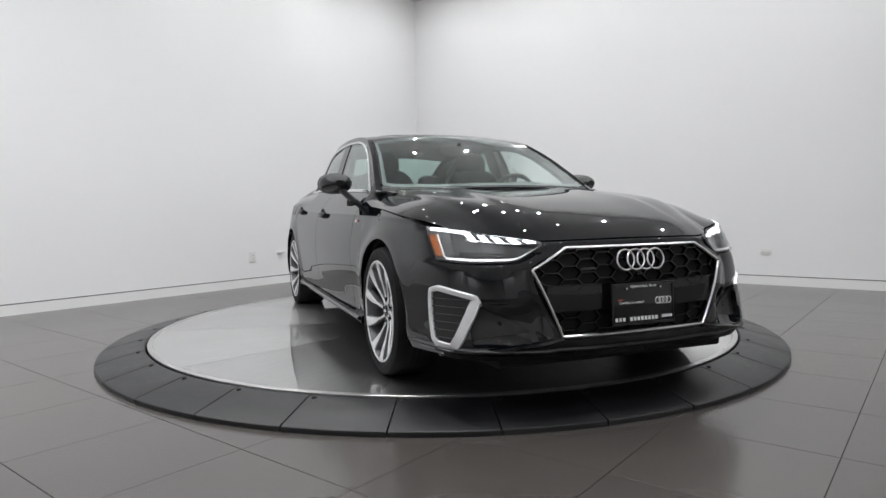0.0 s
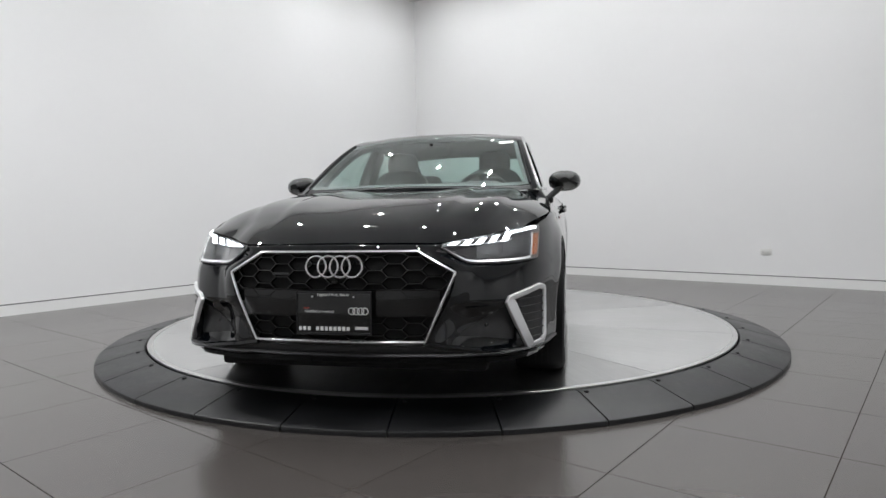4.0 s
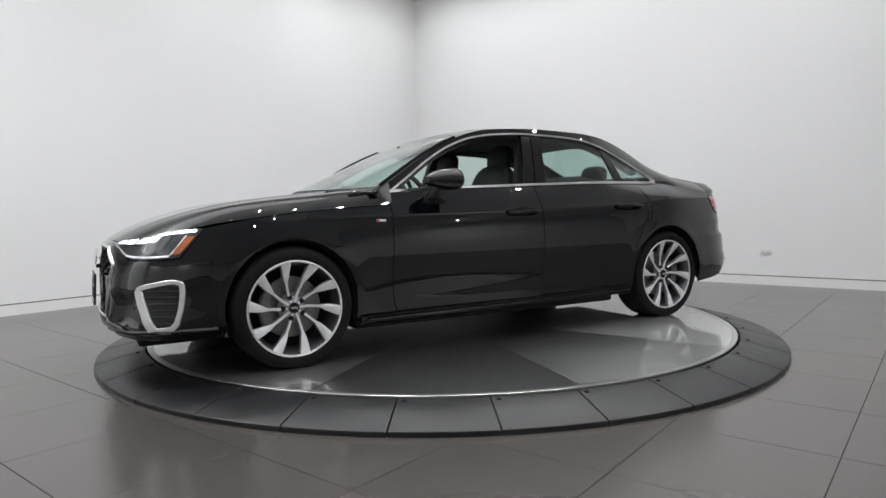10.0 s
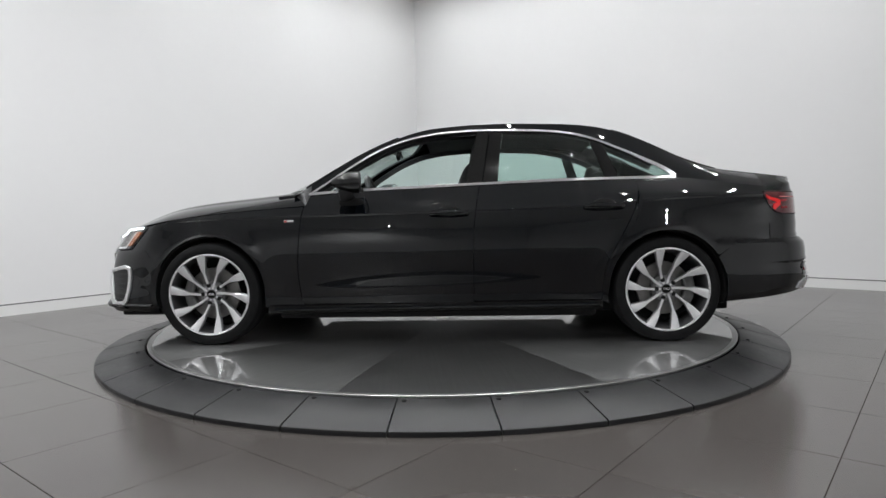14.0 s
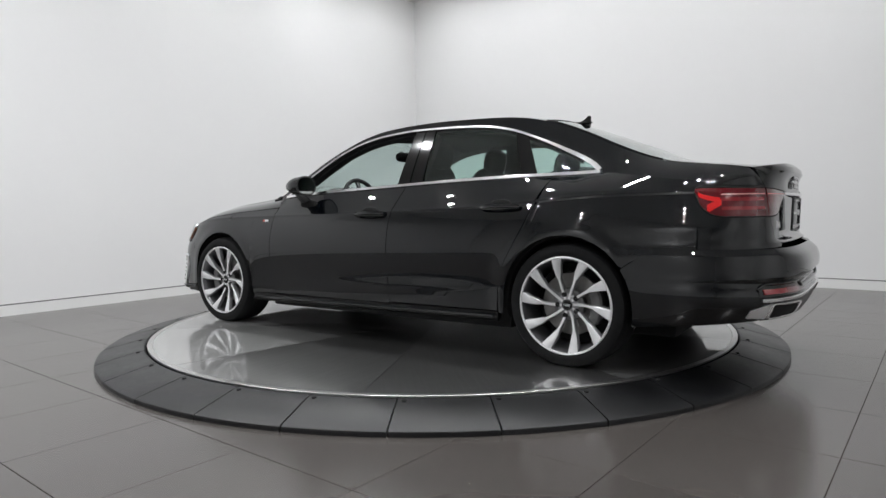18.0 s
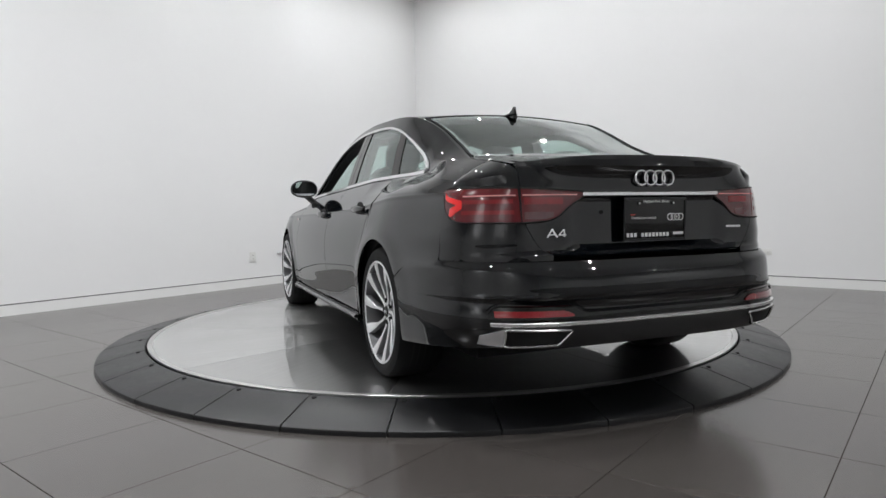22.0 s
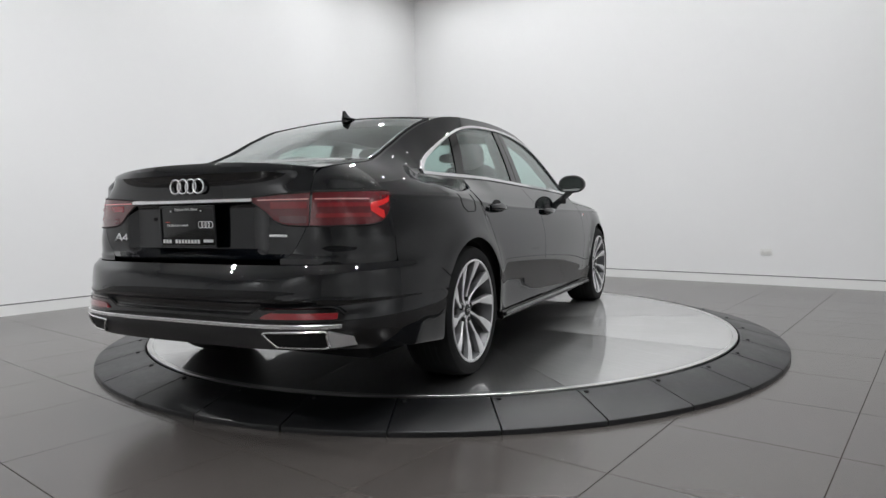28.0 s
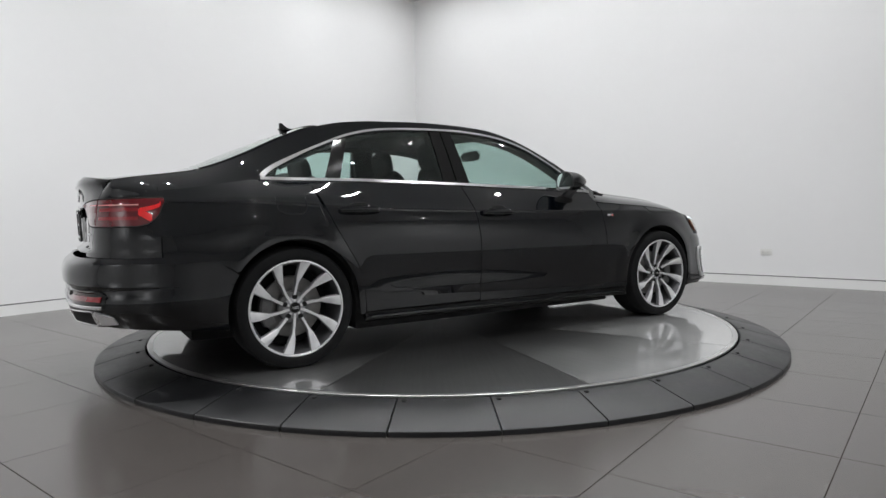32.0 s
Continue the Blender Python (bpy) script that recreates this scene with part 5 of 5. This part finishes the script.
# mirrors
def mirror(s):
    vs, fs = [], []
    n, k = 12, 22
    for j in range(n + 1):
        q = j / n
        x = 0.625 - 0.175 * q
        r = math.sin(math.pi * min(0.5, 0.06 + 0.55 * q)) ** 0.75
        for i in range(k):
            a = 2 * math.pi * i / k
            c, d = math.cos(a), math.sin(a)
            yy = 0.965 + 0.110 * r * math.copysign(abs(c) ** 0.85, c)
            zz = 1.003 + (0.066 if d > 0 else 0.060) * r * math.copysign(abs(d) ** 0.9, d)
            vs.append((x - 0.15 * (yy - 0.965), s * (0.913 + (yy - 0.965) * 0.92), zz - 0.004))
    for j in range(n):
        for i in range(k):
            f = (j * k + i, j * k + (i + 1) % k, (j + 1) * k + (i + 1) % k, (j + 1) * k + i)
            fs.append(f if s < 0 else tuple(reversed(f)))
    fs.append(tuple(range(k)) if s > 0 else tuple(reversed(range(k))))
    last = [n * k + i for i in range(k)]
    cap = part("wing_mirror", (vs, fs), M["mirror_cap"], car, "black wing mirror on a stalk")
    gl = [Vector(vs[i]) for i in last]
    mid = sum(gl, Vector()) / k
    gv = [mid + (p - mid) * 0.93 + Vector((-0.002, 0, 0)) for p in gl] + [mid + (p - mid) * 0.93 + Vector((0.01, 0, 0)) for p in gl]
    gf = [tuple(range(k)), tuple(range(2 * k - 1, k - 1, -1))] + [(i, k + i, k + (i + 1) % k, (i + 1) % k) for i in range(k)]
    part("mirror_glass", (gv, gf), M["mirror"], cap, "mirror glass")
    part("mirror_rim", sweep([mid + (p - mid) * 0.97 for p in gl], ring_section(0.006, 6), (-1, 0, 0), True), M["satin_black"], cap)
    arm = [(0.545, s * 0.806, 0.885), (0.548, s * 0.835, 0.912), (0.55, s * 0.866, 0.938), (0.552, s * 0.895, 0.968)]
    part("mirror_stalk", sweep(arm, lambda t: [(a * (1.2 - 0.2 * t), b) for a, b in ring_section(0.040, 12, 0.5)], (0, s, 0.3)), M["satin_black"], cap)
    part("mirror_foot", blob(0.520, s * (side(0.52, 0.878) + 0.002), 0.878, 0.080, 0.018, 0.030, 2.4), M["gap"], cap)


mirror(1)
mirror(-1)

# roof antenna
fin = [(-1.065, 0.0), (-1.115, 0.010), (-1.148, 0.024), (-1.170, 0.045), (-1.188, 0.068), (-1.206, 0.070), (-1.204, 0.045), (-1.200, 0.0)]
vs, fs = [], []
for k, (wy) in enumerate((-1, 0, 1)):
    vs += [(x, wy * (0.013 * (1 - h / 0.075) ** 2 + 0.0028), top_z(x, 0) - 0.004 + h) for x, h in fin]
n = len(fin)
for k in range(2):
    fs += [(k * n + i, k * n + (i + 1) % n, (k + 1) * n + (i + 1) % n, (k + 1) * n + i) for i in range(n)]
fs += [tuple(range(n - 1, -1, -1)), tuple(range(2 * n, 3 * n))]
part("shark_fin_antenna", join((vs, fs), blob(-1.135, 0, top_z(-1.135, 0) + 0.004, 0.080, 0.027, 0.011, 2.3)), M["gloss_black"], car)
part("screen_sticker", box(-0.03, 0.03, -0.05, 0.05, 0, 0.0012), M["plastic_white"], car, "small white sticker at the top of the windscreen", pose(0.290, 0.515, top_z(0.290, 0.515 / EDGE_Y(0.290)) + 0.001, 4, 21, 0))

# ---- wheels ----
def spoke_mesh():
    """One spoke near the top of the wheel: a thin stem that leans over and opens into a flat blade; y points out of the car."""
    # radius, the blade's two edges as degrees from upright, depth of the face
    rows = ((0.030, -40.0, -8.0, -0.042), (0.050, -31.0, -12.0, -0.044), (0.075, -26.8, -14.2, -0.043), (0.100, -23.2, -14.4, -0.038), (0.128, -20.6, -13.8, -0.031), (0.142, -20.0, -13.2, -0.027),
            (0.150, -20.4, -11.8, -0.025), (0.165, -20.6, -9.6, -0.020), (0.195, -19.4, -7.2, -0.012), (0.222, -18.2, -5.2, -0.006), (0.250, -17.2, -3.4, -0.001))
    def bar(cut):
        vs, fs = [], []
        for r, a, b, y in rows:
            vs += [(-r * math.sin(radians(a + (b - a) * q)), y + d - 0.004, r * math.cos(radians(a + (b - a) * q))) for q, d in cut]
        n = len(cut)
        for q in range(len(rows) - 1):
            for j in range(n):
                fs.append((q * n + j, (q + 1) * n + j, (q + 1) * n + (j + 1) % n, q * n + (j + 1) % n))
        return vs, fs + [tuple(range(n)), tuple(range(len(vs) - 1, len(vs) - n - 1, -1))]
    body = bar(((0.0, 0.0), (0.12, 0.0028), (0.88, 0.0028), (1.0, 0.0), (1.04, -0.022), (0.80, -0.034), (0.20, -0.034), (-0.06, -0.024)))
    face = bar(((0.03, 0.0012), (0.16, 0.0052), (0.84, 0.0052), (0.97, 0.0012)))
    return body, face


TYRE = [(0.240, -0.222), (0.262, -0.236), (0.290, -0.243), (0.312, -0.236), (0.3235, -0.215), (TYRE_R, -0.18), (TYRE_R, -0.060), (0.3235, -0.028), (0.312, -0.006), (0.290, 0.004), (0.268, 0.003), (0.255, -0.003), (0.249, -0.012), (0.240, -0.03)]
BARREL = [(0.240, -0.225), (0.246, -0.22), (0.246, -0.015), (0.256, -0.004), (0.254, 0.001), (0.247, 0.001), (0.240, -0.010), (0.226, -0.07), (0.218, -0.19), (0.232, -0.222)]


HALF_TURN = pose(0, 0, 0, 0, 0, 180)


def pressed(geo):
    """The tyre's foot, flattened on the deck and bulging a little."""
    out = []
    for x, y, z in geo[0]:
        low = min(1.0, max(0.0, (-z - 0.265) / 0.05)) * max(0.0, 1 - (x / 0.16) ** 2)
        out.append((x, y + 0.005 * low * (1 if y > -0.12 else -1), max(z, -HUB_Z + 0.0005)))
    return out, geo[1]



def build_wheel(x, s, turn):
    wh = part("wheel", lathe(BARREL, 64, "y") if s > 0 else moved(lathe(BARREL, 64, "y"), HALF_TURN), M["alloy_dark"], car, "ten-spoke silver alloy wheel with a low tyre", pose(x, s * 0.908, HUB_Z))

    def sub(name, geo, mat, label="", m=None):
        return part(name, geo if s > 0 else moved(geo, HALF_TURN), mat, wh, label, m)
    sub("tyre", pressed(lathe(TYRE, 96, "y")), M["rubber"], "black low-profile tyre")
    for g in range(4):
        r = TYRE_R + 0.0003
        y = -0.075 - 0.03 * g
        sub("tread_groove", pressed(lathe([(r - 0.004, y - 0.004), (r, y - 0.004), (r, y + 0.004), (r - 0.004, y + 0.004)], 96, "y")), M["gap"])
    sub("rim_lip", lathe([(0.2435, -0.014), (0.2445, -0.001), (0.250, 0.0025), (0.2565, 0.000), (0.2565, -0.012)], 64, "y"), M["alloy"])
    body, face = spoke_mesh()
    for k in range(10):
        sub("spoke", moved(body, pose(0, 0, 0, 0, turn + 36 * k)), M["alloy_grey"])
        sub("spoke_face", moved(face, pose(0, 0, 0, 0, turn + 36 * k)), M["alloy"], "bright machined spoke face")
    sub("hub_disc", lathe([(0.0005, -0.040), (0.030, -0.040), (0.034, -0.042), (0.052, -0.046), (0.060, -0.052), (0.070, -0.075), (0.0005, -0.075)], 40, "y"), M["alloy_grey"])
    sub("centre_cap", lathe([(0.0005, -0.034), (0.024, -0.034), (0.028, -0.037), (0.028, -0.044), (0.0005, -0.044)], 28, "y"), M["gloss_black"])
    for k in range(5):
        a = radians(turn + 72 * k + 20)
        q = Matrix.Translation((0.056 * math.sin(a), -0.021, 0.056 * math.cos(a)))
        sub("lug_bolt", moved(lathe([(0.0005, -0.021), (0.0130, -0.021), (0.0140, -0.024), (0.0140, -0.03), (0.0005, -0.03)], 12, "y"), q), M["gap"])
    for k in range(4):
        q = Matrix.Translation((-0.0125 + 0.0083 * k, -0.0245, 0))
        sub("cap_ring", moved(lathe([(0.0047, -0.0095), (0.0062, -0.0095), (0.0062, -0.0080), (0.0047, -0.0080)], 14, "y"), q), M["silver"])
    sub("brake_disc", lathe([(0.06, -0.098), (0.163, -0.098), (0.165, -0.100), (0.165, -0.122), (0.06, -0.122)], 48, "y"), M["steel"], "grey steel brake disc")
    sub("backing_plate", lathe([(0.0005, -0.135), (0.215, -0.150), (0.222, -0.205), (0.0005, -0.205)], 36, "y"), M["gap"])
    sub("brake_hub", lathe([(0.0005, -0.055), (0.082, -0.055), (0.086, -0.06), (0.086, -0.12), (0.0005, -0.12)], 32, "y"), M["caliper"])
    back = (-1 if x > 0 else 1) * s
    cal = []
    for k in range(9):
        a = radians(90 * back * -1 + (-32 + 8 * k) * 1.0)
        cal.append((0.150 * math.sin(a), -0.085, 0.150 * math.cos(a)))
    sub("brake_caliper", sweep(cal, [(-0.032, -0.02), (0.032, -0.02), (0.032, 0.022), (0.022, 0.03), (-0.022, 0.03), (-0.032, 0.022)], (0, 1, 0)), M["caliper"], "grey brake caliper")
    return wh


for x in (AXLE, -AXLE):
    for s in (1, -1):
        build_wheel(x, s, 0.0 if s > 0 else -23.0 if x < 0 else -8.0)

# ---- cabin ----
def seat(x, y, tall, wide):
    base = part("seat", blob(x + 0.12, y, 0.52, 0.28, wide, 0.10, 3.2), M["leather"], car, "black leather seat with headrest")
    vs, fs = blob(0, 0, 0.30, 0.075, wide, 0.34, 3.4, 20, 14)
    part("seat_back", moved((vs, fs), pose(x - 0.13, y, 0.52, 0, -16, 0)), M["leather"], base)
    part("headrest", moved(blob(0, 0, 0, 0.052, 0.125, 0.095, 3.0), pose(x - 0.33, y, tall, 0, -10, 0)), M["leather"], base)
    for d in (-0.06, 0.06):
        part("headrest_post", sweep([(x - 0.325, y + d, tall - 0.05), (x - 0.30, y + d, tall - 0.17)], ring_section(0.006, 8), (0, 1, 0)), M["chrome"], base)


for y in (0.37, -0.37):
    seat(0.05, y, 1.185, 0.24)
rear = part("rear_bench", blob(-0.78, 0, 0.52, 0.27, 0.62, 0.10, 3.4), M["leather"], car, "black leather rear bench")
part("bench_back", moved(blob(0, 0, 0.28, 0.08, 0.62, 0.32, 3.4), pose(-0.98, 0, 0.52, 0, -22, 0)), M["leather"], rear)
for y in (0.36, -0.36, 0.0):
    part("headrest", moved(blob(0, 0, 0, 0.05, 0.125, 0.075 if y else 0.05, 3.0), pose(-1.20, y, 1.075 if y else 1.03, 0, -14, 0)), M["leather"], rear)
dash = part("dashboard", shell(grid(lambda i, j: (1.02 - 0.50 * i, -0.70 + 1.40 * j, 0.925 + 0.018 * math.sin(math.pi * i) - 0.16 * max(0, i - 0.75) * 4 * (i - 0.5)), 14, 20), 0.10, (0.7, 0, 0.4), False), M["cabin"], car, "dark soft-touch dashboard")
part("screen_display", box(-0.008, 0.008, -0.13, 0.13, -0.075, 0.075, 0.004), M["gloss_black"], dash, "upright black display", pose(0.56, 0.0, 0.925, 0, -10, 0))
part("instrument_hood", blob(0.62, 0.37, 0.955, 0.10, 0.17, 0.05), M["cabin"], dash)
wheel_rim = [(0.185 * math.cos(2 * math.pi * k / 36), 0.185 * math.sin(2 * math.pi * k / 36), 0) for k in range(36)]
steer = part("steering_wheel", sweep(wheel_rim, ring_section(0.016, 10), (0, 0, 1), True), M["leather"], car, "black leather steering wheel", pose(0.42, 0.37, 0.885, 0, -68, 0))
part("wheel_hub", blob(0, 0, 0.015, 0.07, 0.07, 0.028), M["cabin"], steer)
for a in (0, 90, 180):
    part("wheel_spoke", sweep([(0.05 * math.sin(radians(a + 90)), 0.05 * math.cos(radians(a + 90)), 0.008), (0.18 * math.sin(radians(a + 90)), 0.18 * math.cos(radians(a + 90)), 0)], [(-0.018, -0.006), (0.018, -0.006), (0.018, 0.006), (-0.018, 0.006)], (0, 0, 1)), M["cabin"], steer)
part("rear_view_mirror", join(blob(0.30, 0.0, 1.235, 0.022, 0.125, 0.038, 3.0), sweep([(0.32, 0, 1.25), (0.36, 0, 1.28)], ring_section(0.014, 8), (0, 1, 0))), M["gloss_black"], car)
part("headliner", over(lambda w: 0.10, lambda w: -1.15, -0.93, 0.93, 16, 16, 0.008, -0.045), M["headliner"], car, "black roof lining")
part("parcel_shelf", box(-1.86, -1.10, -0.60, 0.60, 0.955, 0.985, 0.01), M["cabin"], car)
part("centre_console", box(-0.25, 0.60, -0.11, 0.11, 0.40, 0.66, 0.03), M["cabin"], car)
for s in (-1, 1):
    part("pillar_trim", sweep([(-0.25, s * 0.70, 0.40), (-0.27, s * 0.675, 0.97), (-0.36, s * 0.585, 1.31)], [(-0.085, -0.02), (0.085, -0.02), (0.085, 0.02), (-0.085, 0.02)], (0, s, 0.2)), M["cabin"], car)
    for x0, x1 in ((-0.22, 0.70), (-1.05, -0.27)):
        part("door_card", box(x0, x1, min(s * 0.69, s * 0.735), max(s * 0.69, s * 0.735), 0.30, 0.925, 0.02), M["cabin"], car)
put("bulkhead", box(0.86, 0.90, -0.74, 0.74, 0.30, 0.88), M["gap"])
put("bulkhead", box(-1.9, -1.86, -0.60, 0.60, 0.30, 0.95), M["gap"])

# ---- floor tiles, each a piece of its own ----
TILE, JOINT = 0.61, 0.0032


def floor_tile():
    h = TILE / 2 - JOINT / 2
    e = 0.0006
    vs = [(a * h, b * h, -0.012) for a, b in ((-1, -1), (1, -1), (1, 1), (-1, 1))] + [(a * h, b * h, -e) for a, b in ((-1, -1), (1, -1), (1, 1), (-1, 1))] + [(a * (h - e), b * (h - e), 0) for a, b in ((-1, -1), (1, -1), (1, 1), (-1, 1))]
    fs = [(8, 9, 10, 11)] + [(k + i, k + (i + 1) % 4, k + 4 + (i + 1) % 4, k + 4 + i) for k in (0, 4) for i in range(4)]
    return vs, fs


TILE_GEO = floor_tile()
tile_mesh = mesh_of("tile", *TILE_GEO, 20)
far_tiles = []
u = -0.555 + TILE / 2 - TILE * 15
while u < U1 + 0.3:
    v = 0.294 + TILE / 2 - TILE * 7
    while v < V1 + 0.3:
        p = room(u, v)
        if -5.8 < u and v < 5.6 and V0 < v + 0.3 and p.length > 1.75 and u < U1 + 0.29:
            part("tile", tile_mesh, M["tile"], floor, m=Matrix.Translation(p) @ WALL_TURN)
        elif V0 < v + 0.3 and p.length > 1.75 and u < U1 + 0.29:
            far_tiles.append(moved(TILE_GEO, Matrix.Translation(p) @ WALL_TURN))
        v += TILE
    u += TILE
tagged(part("tile_field", join(*far_tiles), M["tile"], floor), kind="stuff")


def motions():
    """The deck turns evenly with the car on it."""
    rows = [(0.5 * k, 291.29 - 8.127 * 0.5 * k) for k in range(65)]
    walk(disc, [(t, pose(0, 0, 0, 0, 0, a)) for t, a in rows])
    walk(car, [(t, pose(-0.0065, 0, DISC_Z + 0.001, 0, 0, a) @ pose(-0.005, 0.0185, 0)) for t, a in rows])


motions()
